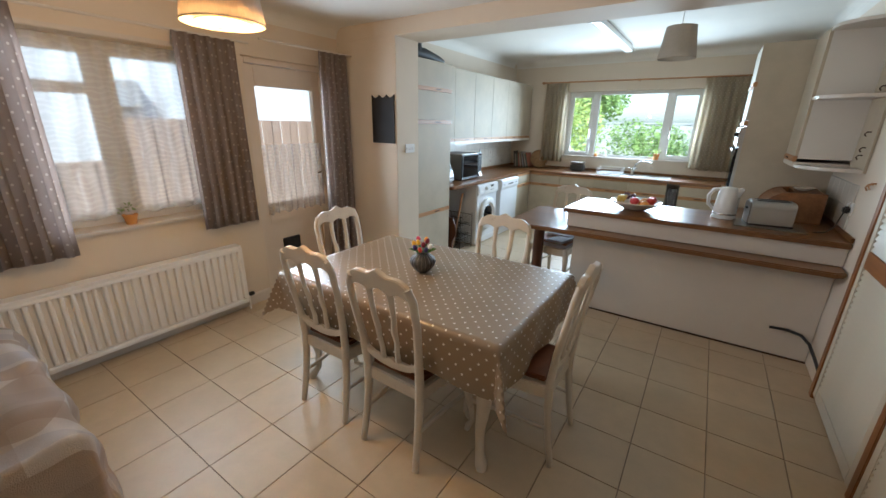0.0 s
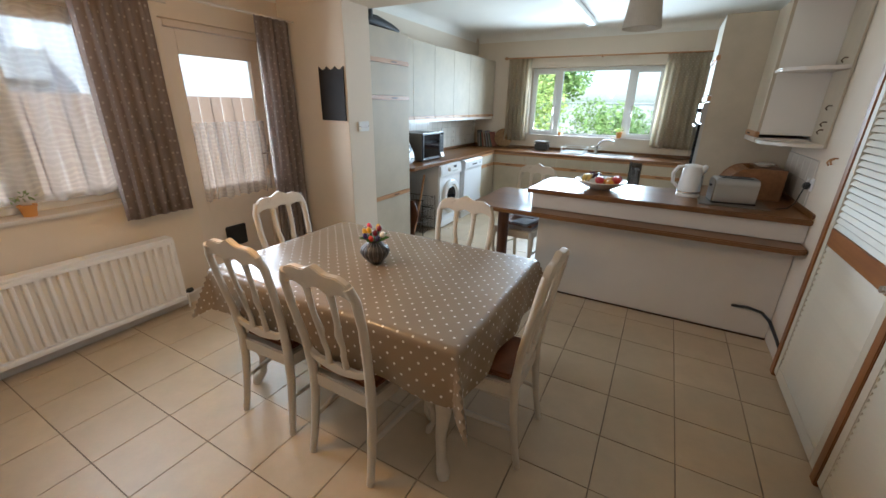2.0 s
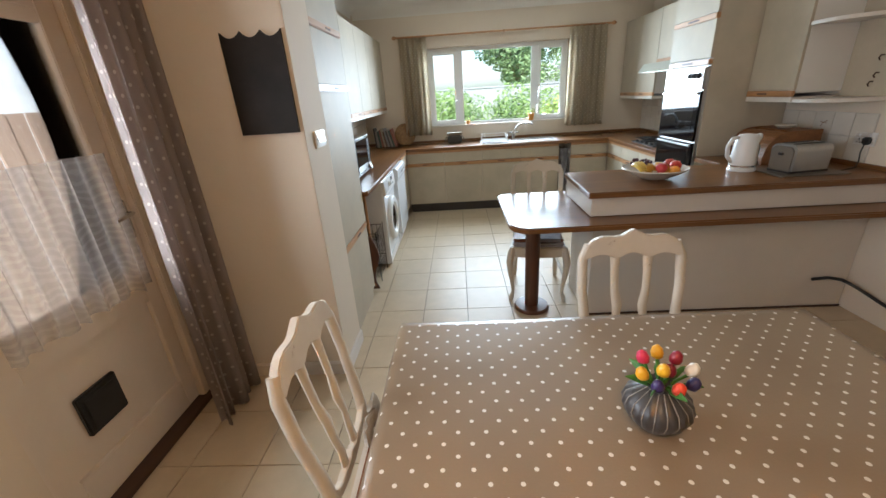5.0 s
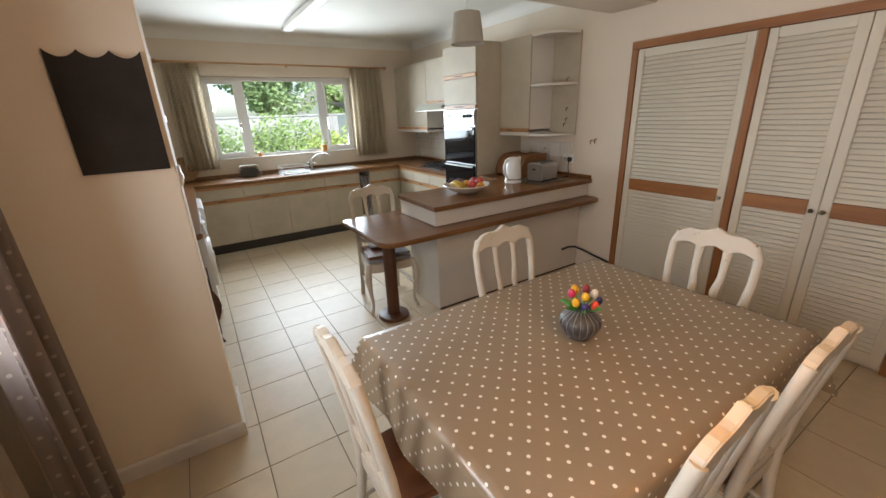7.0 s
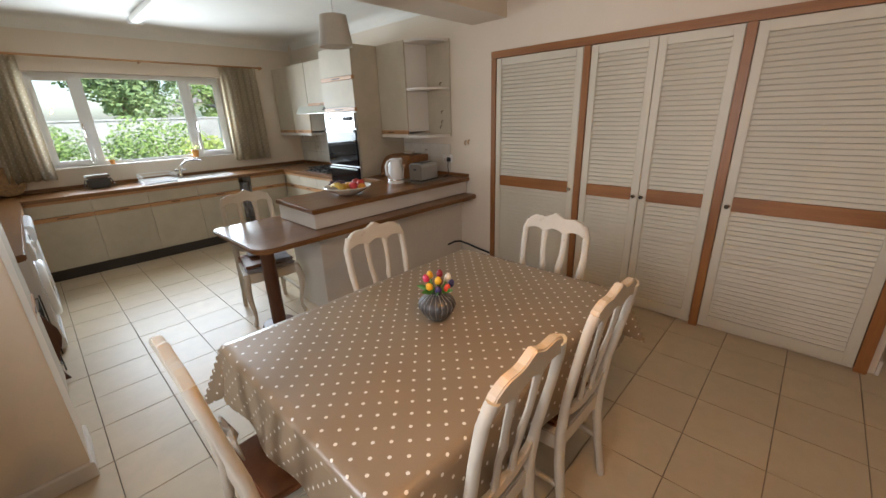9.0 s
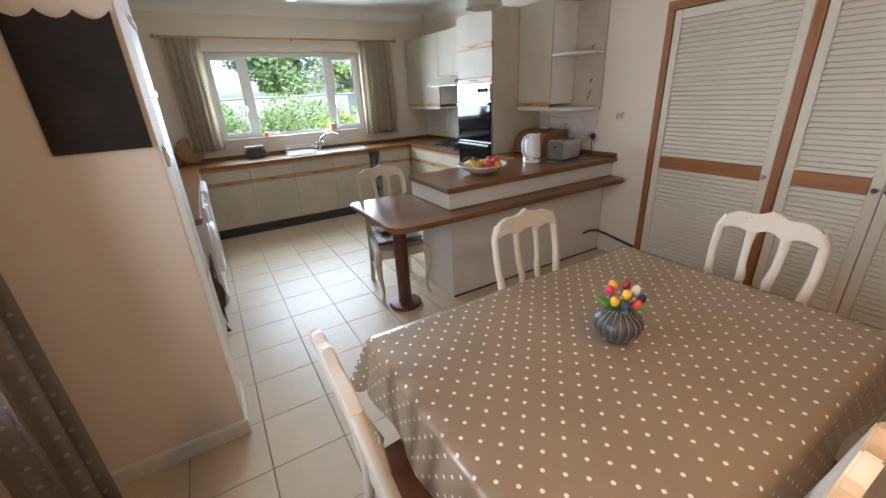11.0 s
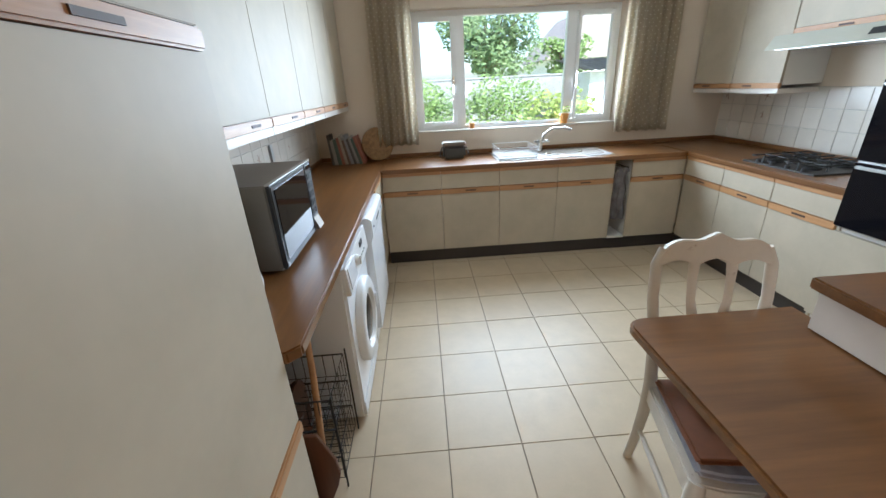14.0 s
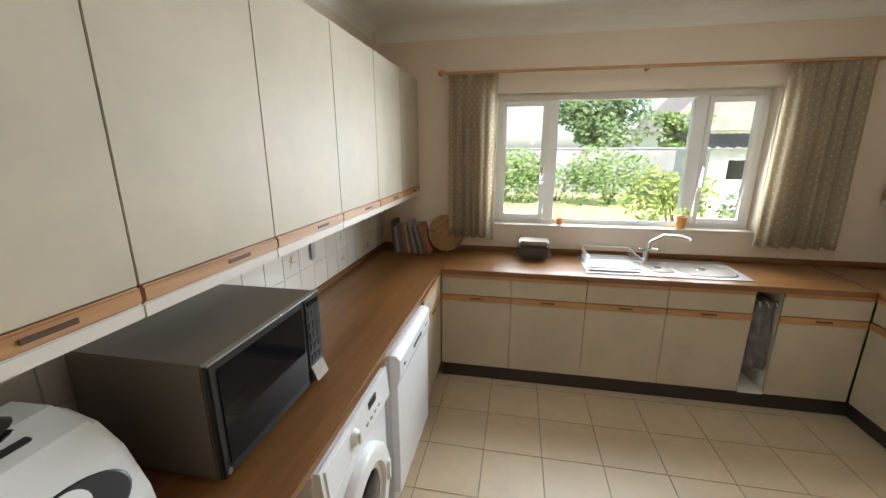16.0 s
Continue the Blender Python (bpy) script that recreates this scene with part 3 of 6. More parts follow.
def grip(p, along, length=0.1):
    """A dark block on a wooden handle strip, painting in its scoop's shade."""
    x, y, z = p
    h = length / 2
    return Mesh().box(x - h, x + h, y - 0.004, y + 0.004, z - 0.009, z + 0.009, 0.0035) if along == "x" else Mesh().box(x - 0.004, x + 0.004, y - h, y + h, z - 0.009, z + 0.009, 0.0035)


def base_unit(u0, u1, front, back, along, into, group, drawer=True):
    """A floor unit: body, drawer front, oak strip, door. into is the side its front faces."""
    mid = (u0 + u1) / 2
    m = pose(mid, front, 0) if along == "x" else pose(front, mid, 0)
    ob = thing("base_cabinet", m, "cream base cabinet with oak grip strips", "cabinet", group)

    def box(a0, a1, d0, d1, z0, z1, bevel):
        lo, hi = sorted((front + into * d0, front + into * d1))
        return Mesh().box(a0, a1, lo, hi, z0, z1, bevel) if along == "x" else Mesh().box(lo, hi, a0, a1, z0, z1, bevel)

    g = 0.0014
    part("body", box(u0 + 0.001, u1 - 0.001, -abs(back - front), -0.02, 0.12, 0.858, 0), CARCASS, ob, "", True)
    oak = OAK_X if along == "x" else OAK_Y
    part("top_strip", box(u0 + 0.001, u1 - 0.001, -0.02, 0.006, 0.83, 0.858, 0.003), oak, ob, "oak grip strip", True)
    part("drawer_front", box(u0 + g, u1 - g, -0.02, 0, 0.70, 0.828, 0.002), MELAMINE, ob, "", True)
    s = part("handle_strip", box(u0 + 0.001, u1 - 0.001, -0.02, 0.007, 0.652, 0.696, 0.004), oak, ob, "oak grip strip", True)
    part("door", box(u0 + g, u1 - g, -0.02, 0, 0.125, 0.65, 0.002), MELAMINE, ob, "", True)
    pt = (mid, front + into * 0.006, 0.676) if along == "x" else (front + into * 0.006, mid, 0.676)
    part("finger_grip", grip(pt, along), GRIP, s)
    return ob


FY = 6.42
for a, b in ((-2.50, -1.985), (-1.985, -1.468), (-1.468, -0.945), (-0.945, -0.43), (-0.272, 0.215)):
    base_unit(a, b, FY, BY - 0.01, "x", -1, "sink-side base cabinets")
for a, b in ((5.035, 5.5), (5.5, 5.96), (5.96, 6.415)):
    base_unit(a, b, 0.22, RX - 0.01, "y", -1, "hob-side base cabinets")
base_unit(5.86, 6.415, -2.505, KX + 0.01, "y", 1, "appliance-side base cabinets")
pl = Mesh().box(-2.5, 0.26, FY + 0.035, FY + 0.05, 0, 0.119).box(0.26, 0.275, 5.035, FY + 0.035, 0, 0.119)
single("plinth", pl, PLINTH, "dark brown plinth under the base cabinets", "plinth")
tea = thing("towel_rail_niche", pose(-0.351, FY, 0), "narrow open niche with pull-out towel rail", "niche")
part("back_board", Mesh().box(-0.428, -0.274, FY + 0.3, FY + 0.32, 0.1, 0.85), GREYMETAL, tea, "", True)
part("floor_board", Mesh().box(-0.428, -0.274, FY - 0.005, FY + 0.3, 0.12, 0.14, 0.003), CARCASS, tea, "", True)
for i, x in enumerate((-0.40, -0.35, -0.30)):
    part("rail", Mesh().tube([(x, FY + 0.28, 0.78), (x, FY + 0.01, 0.78), (x, FY - 0.005, 0.75)], 0.006), CHROME, tea, "", True)
cl = Mesh().grid(6, 14, lambda i, j: (-0.415 + i * 0.02 + 0.008 * math.sin(j), FY + 0.02 + 0.016 * math.sin(i * 1.9 + j * 0.3), 0.3 + j * 0.035), lambda i, j: (i * 0.02, j * 0.035), 0.006)
single("tea_towel", cl, SEATGREY, "grey tea towel hanging in the niche", "towel")

# worktops
wt = Mesh()
wt.prism([(KX + 0.004, 3.935), (-2.535, 3.935), (-2.50, 3.97), (-2.50, 6.385), (-2.485, 6.395), (-2.485, BY - 0.004), (KX + 0.004, BY - 0.004)], 0.86, 0.90, "z", 0.006)
work_l = single("worktop", wt, TOP_Y, "brown wood-effect worktop along the appliances", "worktop")
wt = Mesh().prism([(-2.484, 6.395), (0.2, 6.395), (0.2, BY - 0.004), (-2.484, BY - 0.004)], 0.86, 0.899, "z", 0.004)
single("worktop", wt, TOP_X, "brown wood-effect worktop round the sink", "worktop")
wt = Mesh().prism([(0.201, 5.033), (RX - 0.004, 5.033), (RX - 0.004, BY - 0.004), (0.201, BY - 0.004)], 0.86, 0.90, "z", 0.006)
single("worktop", wt, TOP_Y, "brown wood-effect worktop round the hob", "worktop")
up = Mesh().box(KX, KX + 0.018, 3.94, BY - 0.02, 0.902, 0.94, 0.004)
structure("upstand_west", up, TOP_Y, "brown worktop upstand", "trim")
structure("upstand_north", Mesh().box(KX, RX, BY - 0.018, BY - 0.001, 0.902, 0.94, 0.004), TOP_X, "brown worktop upstand", "trim")
structure("upstand_east", Mesh().box(RX - 0.018, RX, 5.04, BY - 0.02, 0.902, 0.94, 0.004).box(RX - 0.018, RX, 3.4, 4.41, 0.944, 0.977, 0.004), TOP_Y, "brown worktop upstand", "trim")


def wall_unit(u0, u1, front, back, into, z0, z1, group, lip=True):
    """A hanging unit along y: body, door, oak strip with scoop, light pelmet."""
    mid = (u0 + u1) / 2
    ob = thing("wall_cabinet", pose(back, mid, z0), "cream wall cabinet with oak grip strip", "wall cabinet", group)

    def box(a0, a1, d0, d1, h0, h1, bevel):
        lo, hi = sorted((front + into * d0, front + into * d1))
        return Mesh().box(lo, hi, a0, a1, h0, h1, bevel)

    depth = abs(back - front)
    part("body", box(u0 + 0.001, u1 - 0.001, -depth, -0.02, z0 + 0.03, z1, 0), CARCASS, ob, "", True)
    part("door", box(u0 + 0.0012, u1 - 0.0012, -0.02, 0, z0 + 0.048, z1, 0.002), MELAMINE, ob, "", True)
    s = part("handle_strip", box(u0 + 0.001, u1 - 0.001, -0.02, 0.008, z0 + 0.006, z0 + 0.046, 0.005), OAK_Y, ob, "oak grip strip", True)
    part("finger_grip", grip((front + into * 0.007, u0 + (u1 - u0) * 0.62, z0 + 0.026), "y"), GRIP, s)
    if lip:
        part("pelmet", box(u0, u1, -depth, 0.004, z0 - 0.03, z0 + 0.004, 0.003), GLOSS, ob, "white pelmet board", True)
    return ob


for a, b in ((3.94, 4.42), (4.42, 4.93), (4.93, 5.465), (5.465, 5.985), (5.985, 6.48), (6.48, 6.97)):
    wall_unit(a, b, -2.80, KX + 0.002, 1, 1.40, 2.285, "appliance-side wall cabinets")
for a, b in ((6.01, 6.49), (6.49, 6.97)):
    wall_unit(a, b, 0.53, RX - 0.002, -1, 1.39, 2.30, "hob-side wall cabinets")
wall_unit(5.035, 6.005, 0.53, RX - 0.002, -1, 1.74, 2.30, "hob-side wall cabinets", False)
wall_unit(3.965, 4.41, 0.53, RX - 0.002, -1, 1.39, 2.30, "peninsula wall cabinets")


def corner_shelf():
    """Open end shelf with quarter-round boards."""
    ob = thing("corner_shelf", pose(RX - 0.01, 3.96, 1.39), "white open quarter-round end shelf", "shelf")

    def outline(dx, dy):
        return [(RX - 0.016, 3.963), (RX - 0.016, 3.963 - dy)] + [(RX - 0.016 - dx * math.sin(radians(a)), 3.963 - dy * (0.35 + 0.65 * math.cos(radians(a)))) for a in (20, 40, 60, 75, 90)] + [(RX - 0.016 - dx, 3.963)]

    part("back_panel", Mesh().box(RX - 0.016, RX - 0.002, 3.63, 3.964, 1.36, 2.30, 0.003), MELAMINE, ob, "", True)
    for z in (1.36, 1.83, 2.275):
        part("shelf_board", Mesh().prism(outline(0.31, 0.325), z, z + 0.022, "z", 0.003), GLOSS, ob, "", True)
    for y, z in ((3.74, 1.52), (3.76, 1.47), (3.74, 1.62), (3.75, 1.9)):
        part("hook", Mesh().tube([(RX - 0.016, y, z), (RX - 0.035, y, z), (RX - 0.045, y, z - 0.015), (RX - 0.035, y, z - 0.028)], 0.004), GRIP, ob, "small brown hook", True)


corner_shelf()


def tall_unit():
    ob = thing("larder_unit", pose(-2.84, 3.61, 0), "tall cream built-in fridge housing with oak strips", "cabinet")
    x, y0, y1 = -2.54, 3.295, 3.93
    part("body", Mesh().box(KX + 0.002, x - 0.02, y0, y1, 0.0, 2.25, 0.002), MELAMINE, ob, "", True)
    for z0, z1 in ((0.1, 0.63), (0.675, 1.62), (1.665, 1.95), (1.99, 2.245)):
        part("door", Mesh().box(x - 0.02, x, y0 + 0.002, y1 - 0.002, z0, z1, 0.002), MELAMINE, ob, "", True)
    for z in (0.632, 1.622, 1.952):
        s = part("handle_strip", Mesh().box(x - 0.02, x + 0.008, y0 + 0.001, y1 - 0.001, z, z + 0.04, 0.005), OAK_Y, ob, "oak grip strip", True)
        part("finger_grip", grip((x + 0.007, 3.66, z + 0.02), "y"), GRIP, s)


tall_unit()
hat = Mesh()
hat.tube([(-2.62, 3.36, 2.30), (-2.62, 3.5, 2.30), (-2.62, 3.62, 2.29), (-2.62, 3.76, 2.275), (-2.62, 3.86, 2.27)], [0.05, 0.06, 0.052, 0.045, 0.025], 12)
hat.tube([(-2.62, 3.40, 2.3), (-2.62, 3.40, 2.36), (-2.625, 3.39, 2.43), (-2.63, 3.38, 2.46)], [0.05, 0.048, 0.05, 0.052], 12)
single("boot_ornament", hat, IRON, "black boot-shaped ornament on top of the fridge housing", "ornament")


def oven_tower():
    ob = thing("oven_housing", pose(0.53, 4.725, 0), "tall cream housing with built-in double oven", "cabinet")
    x, y0, y1 = 0.2, 4.415, 5.032
    part("side_panel", Mesh().box(x + 0.02, RX - 0.002, y0, y0 + 0.02, 0.0, 2.30, 0.002), MELAMINE, ob, "", True)
    part("side_panel", Mesh().box(x + 0.02, RX - 0.002, y1 - 0.02, y1, 0.0, 2.30, 0.002), MELAMINE, ob, "", True)
    part("body", Mesh().box(x + 0.03, RX - 0.002, y0 + 0.021, y1 - 0.021, 0.02, 2.295), CARCASS, ob, "", True)
    for z0, z1 in ((0.12, 0.66), (1.70, 1.965), (2.01, 2.295)):
        part("door", Mesh().box(x, x + 0.028, y0 + 0.002, y1 - 0.002, z0, z1, 0.002), MELAMINE, ob, "", True)
    for z in (1.652, 1.967):
        s = part("handle_strip", Mesh().box(x - 0.008, x + 0.028, y0 + 0.001, y1 - 0.001, z, z + 0.04, 0.005), OAK_Y, ob, "oak grip strip", True)
        part("finger_grip", grip((x - 0.007, 4.72, z + 0.02), "y", 0.16), GRIP, s)
    ov = thing("double_oven", pose(x, 4.725, 0.69), "black glass double oven with steel control panel", "oven")
    part("casing", Mesh().box(x - 0.004, x + 0.029, y0 + 0.008, y1 - 0.008, 0.69, 1.64, 0.003), STEEL, ov, "", True)
    cp = part("control_panel", Mesh().box(x - 0.022, x - 0.004, y0 + 0.012, y1 - 0.012, 1.47, 1.635, 0.004), STEEL, ov, "brushed steel control panel", True)
    for i in range(3):
        part("knob", knob_mesh(x - 0.022, 4.485 + 0.058 * i, 1.575, 0.022), BLACK, cp)
    part("clock", Mesh().box(x - 0.025, x - 0.021, 4.87, 4.94, 1.565, 1.6, 0.002), BLACK, cp)
    for i in range(6):
        part("vent_slot", Mesh().box(x - 0.024, x - 0.021, 4.46 + i * 0.09, 4.53 + i * 0.09, 1.488, 1.503, 0.001), BLACK, cp)
    for z0, z1 in ((1.065, 1.462), (0.70, 1.052)):
        d = part("oven_door", Mesh().box(x - 0.024, x - 0.004, y0 + 0.012, y1 - 0.012, z0, z1, 0.004), BLACKGLASS, ov, "black glass oven door", True)
        part("door_handle", Mesh().box(x - 0.045, x - 0.033, y0 + 0.03, y1 - 0.03, z1 - 0.03, z1 - 0.012, 0.005).box(x - 0.034, x - 0.022, y0 + 0.04, y0 + 0.06, z1 - 0.03, z1 - 0.012, 0.002).box(x - 0.034, x - 0.022, y1 - 0.06, y1 - 0.04, z1 - 0.03, z1 - 0.012, 0.002), STEEL, d)
        part("inner_window", Mesh().box(x - 0.0255, x - 0.0235, y0 + 0.07, y1 - 0.07, z0 + 0.05, z1 - 0.06, 0.001), BLACKGLASS, d)


def knob_mesh(x, y, z, r, out=-1):
    m = Mesh()
    m.tube([(x, y, z), (x + out * 0.012, y, z), (x + out * 0.02, y, z)], [r, r * 0.9, r * 0.75], 14)
    m.box(min(x + out * 0.018, x + out * 0.028), max(x + out * 0.018, x + out * 0.028), y - 0.004, y + 0.004, z - r * 0.7, z + r * 0.7, 0.0015)
    return m


oven_tower()


def hood():
    ob = thing("cooker_hood", pose(0.5, 5.52, 1.66), "slim cooker hood under the cabinet", "cooker hood")
    prof = [(0.335, 1.655), (0.85, 1.655), (0.85, 1.738), (0.395, 1.738)]
    part("casing", Mesh().prism(prof, 5.06, 5.98, "y", 0.004), GREYMETAL, ob, "", True)
    part("front_panel", Mesh().prism([(0.318, 1.652), (0.332, 1.652), (0.392, 1.742), (0.378, 1.742)], 5.06, 5.98, "y", 0.001), HOODFRONT, ob, "pale front panel", True)
    part("switch_panel", Mesh().prism([(0.332, 1.682), (0.338, 1.682), (0.362, 1.716), (0.356, 1.716)], 5.15, 5.32, "y"), BLACK, ob, "", True)
    part("filter", Mesh().box(0.33, 0.8, 5.12, 5.9, 1.648, 1.654, 0.001), STEEL, ob, "", True)


hood()


def hob():
    ob = thing("gas_hob", pose(0.52, 5.62, 0.9), "black and steel four-burner gas hob", "hob")
    part("hob_plate", Mesh().box(0.29, 0.78, 5.32, 5.9, 0.901, 0.912, 0.004), PLINTH, ob, "", True)
    for cx in (0.42, 0.65):
        for cy in (5.47, 5.75):
            part("burner", Mesh().lathe([(0.05, 0), (0.05, 0.012), (0.034, 0.014), (0.034, 0.024), (0.01, 0.026)], (cx, cy, 0.912), 16), IRON, ob, "", True)
            g = Mesh()
            for a in (0, 90):
                dx, dy = 0.1 * math.cos(radians(a)), 0.1 * math.sin(radians(a))
                g.tube([(cx - dx, cy - dy, 0.913), (cx - dx, cy - dy, 0.95), (cx + dx, cy + dy, 0.95), (cx + dx, cy + dy, 0.913)], 0.006, 6)
            g.tube([(cx - 0.1, cy - 0.1, 0.95), (cx + 0.1, cy - 0.1, 0.95), (cx + 0.1, cy + 0.1, 0.95), (cx - 0.1, cy + 0.1, 0.95), (cx - 0.1, cy - 0.1, 0.95)], 0.005, 6)
            part("pan_support", g, IRON, ob, "", True)
    for i in range(4):
        part("knob", Mesh().lathe([(0.017, 0), (0.015, 0.02), (0.008, 0.022)], (0.315, 5.42 + i * 0.12, 0.912), 12), BLACK, ob, "", True)


hob()


# ---------------------------------------------------------------- peninsula with breakfast bar
pen = thing("peninsula_base", pose(-0.03, 3.78, 0), "white painted peninsula base panel", "counter base")
part("panel", Mesh().box(-0.90, RX - 0.004, 3.51, 4.0, 0.0, 0.70, 0.003), GLOSS, pen, "", True)
part("fascia", Mesh().box(-0.955, RX - 0.004, 3.43, 4.03, 0.776, 0.903, 0.003), GLOSS, pen, "white fascia under the worktop", True)
part("skirting", Mesh().box(-0.90, RX - 0.004, 3.5, 3.509, 0.0, 0.014, 0.002), GRIP, pen, "thin wooden edging", True)
tp = Mesh().prism([(-0.99, 3.385), (RX - 0.004, 3.385), (RX - 0.004, 4.412), (0.2, 4.412), (0.2, 4.06), (-0.965, 4.06)], 0.904, 0.942, "z", 0.006)
single("worktop", tp, TOP_X, "brown wood-effect peninsula worktop", "worktop")
bar = thing("breakfast_bar", pose(-1.275, 3.65, 0), "lower brown breakfast bar on a round post", "breakfast bar")
o = arc(-1.35, 3.39, 0.13, 180, 270) + [(0.80, 3.26), (RX - 0.004, 3.30), (RX - 0.004, 3.6), (-0.88, 3.6), (-0.88, 4.16)] + arc(-1.42, 4.1, 0.06, 90, 180, 5)
part("bar_top", Mesh().prism(o, 0.735, 0.772, "z", 0.008), TOP_X, bar, "", True)
part("post", Mesh().lathe([(0.052, 0), (0.052, 0.70)], (-1.275, 3.65, 0.034), 20), DARKWOOD, bar, "dark round post", True)
part("post_base", Mesh().lathe([(0.125, 0), (0.13, 0.012), (0.122, 0.03), (0.06, 0.034)], (-1.275, 3.65, 0.0), 28), DARKWOOD, bar, "", True)
pp = Mesh().tube([(0.60, 3.487, 0.23), (0.70, 3.485, 0.238), (0.78, 3.47, 0.225), (0.82, 3.4, 0.2), (0.832, 3.25, 0.17), (0.835, 3.1, 0.15)], 0.011, 8)
single("pipe", pp, BLACK, "thin dark pipe bent round the wall corner", "pipe")

# ---------------------------------------------------------------- louvred wardrobe


def wardrobe():
    ob = thing("louvred_wardrobe", pose(RX, 1.76, 0), "built-in wardrobe with white louvred doors in pine frame", "wardrobe")
    x0, x1 = RX - 0.045, RX - 0.003
    for a, b in ((3.03, 3.085), (2.145, 2.2), (1.135, 1.19), (0.235, 0.295)):
        part("post", Mesh().box(x0, x1, a, b, 0.0, 2.05, 0.004), PINE_Z, ob, "orange pine post", True)
    part("head", Mesh().box(x0 - 0.002, x1, 0.235, 3.085, 2.052, 2.11, 0.004), PINE_Y, ob, "orange pine head rail", True)
    slat_cache = {}

    def door(y0, y1, knob_y):
        e0, e1 = RX - 0.04, RX - 0.008
        s = Mesh()
        st = 0.055
        s.box(e0, e1, y0, y0 + st, 0.03, 2.045, 0.004).box(e0, e1, y1 - st, y1, 0.03, 2.045, 0.004)
        s.box(e0, e1, y0 + st, y1 - st, 1.985, 2.045, 0.004).box(e0, e1, y0 + st, y1 - st, 0.03, 0.11, 0.004)
        d = part("door", s, LOUVRE, ob, "", True)
        part("lining", Mesh().box(e1 - 0.002, e1 + 0.003, y0 + st, y1 - st, 0.112, 1.983), LOUVRE, d, "painted board behind the slats")
        part("middle_rail", Mesh().box(e0 - 0.002, e1 - 0.004, y0 + st, y1 - st, 0.905, 1.0, 0.003), PINE_Y, d, "orange pine middle rail")
        w = round(y1 - y0 - 2 * st, 3)
        if w not in slat_cache:
            m = Mesh()
            h = w / 2 - 0.001
            m.prism([(-0.013, -0.0115), (-0.007, -0.0135), (0.004, 0.0120), (-0.002, 0.0130)], -h, h, "y", 0.0)
            slat_cache[w] = mesh_data("slat", m, LOUVRE)
        yc = (y0 + y1) / 2
        for lo, hi in ((0.11, 0.905), (1.0, 1.985)):
            n = round((hi - lo) / 0.0325)
            for i in range(n):
                sl = part("slat", slat_cache[w], LOUVRE, d)
                sl.location = (RX - 0.026, yc, lo + (i + 0.5) * (hi - lo) / n)
                sl.rotation_euler = (0, radians(random.uniform(-2.5, 2.5)), 0)
        part("knob", Mesh().tube([(e0, knob_y, 0.94), (e0 - 0.018, knob_y, 0.94), (e0 - 0.02, knob_y, 0.94), (e0 - 0.034, knob_y, 0.94)], [0.008, 0.008, 0.017, 0.014], 12), CHROME, d, "small chrome knob")

    door(2.204, 3.026, 2.235)
    door(1.674, 2.141, 1.70)
    door(1.194, 1.670, 1.645)
    door(0.299, 1.131, 1.10)


wardrobe()

# ---------------------------------------------------------------- radiator


def radiator():
    y0, y1, z0, z1, xb, xf = 0.09, 1.645, 0.10, 0.60, LX + 0.055, LX + 0.125
    ob = thing("radiator", pose(LX + 0.09, (y0 + y1) / 2, 0), "white ribbed panel radiator under the window", "radiator")
    part("panel", Mesh().box(xb, xf - 0.022, y0, y1, z0, z1, 0.004), RAD, ob, "", True)
    part("top_grille", Mesh().box(xb - 0.03, xf, y0, y1, z1 + 0.001, z1 + 0.018, 0.004), RAD, ob, "", True)
    part("bottom_rim", Mesh().box(xf - 0.03, xf + 0.006, y0, y1, z0 - 0.004, z0 + 0.03, 0.004), RAD, ob, "", True)
    n, first, last = 29, 0.119, 1.617
    rib = Mesh()
    rib.prism([(-0.016, -0.012), (0.016, -0.012), (0.008, 0.016), (-0.008, 0.016)], z0 + 0.04, z1 - 0.03, "z", 0.003)
    data = mesh_data("rib", rib, RAD)
    for i in range(n):
        q = part("rib", data, RAD, ob, "", True)
        q.location, q.rotation_euler = (xf - 0.012, first + i * (last - first) / (n - 1), 0), (0, 0, radians(-90))
    for a, b, name in ((y0, y0 + 0.024, "end_panel"), (y1 - 0.024, y1, "end_panel")):
        part(name, Mesh().box(xf - 0.03, xf + 0.006, a, b, z0 + 0.03, z1, 0.004), RAD, ob, "", True)
    part("top_rim", Mesh().box(xf - 0.03, xf + 0.006, y0 + 0.024, y1 - 0.024, z1 - 0.03, z1, 0.004), RAD, ob, "", True)
    v = part("valve", Mesh().tube([(xf - 0.05, y1, 0.14), (xf - 0.05, y1 + 0.035, 0.14), (xf - 0.05, y1 + 0.04, 0.14), (xf - 0.05, y1 + 0.075, 0.14)], [0.012, 0.012, 0.02, 0.017], 10), BLACK, ob, "dark valve head", True)
    part("valve_pipe", Mesh().tube([(xf - 0.05, y1 + 0.03, 0.14), (xf - 0.05, y1 + 0.03, 0.0)], 0.008), RAD, v)


radiator()

# ---------------------------------------------------------------- chalkboard, switch, sockets
slate = Mesh()
for i in range(48):
    xa, xb = -2.818 + i * 0.281 / 48, -2.818 + (i + 1) * 0.281 / 48
    ta, tb = (1.878 - 0.026 * abs(math.sin(math.pi * 3 * (q + 2.818) / 0.281)) ** 0.8 for q in (xa, xb))
    slate.prism([(xa, 1.437), (xb, 1.437), (xb, tb), (xa, ta)], P0 - 0.016, P0 - 0.002, "y")
bmesh.ops.remove_doubles(slate.bm, verts=slate.bm.verts[:], dist=0.0002)
single("chalkboard", slate, SLATE, "dark slate chalkboard with scalloped top", "chalkboard")


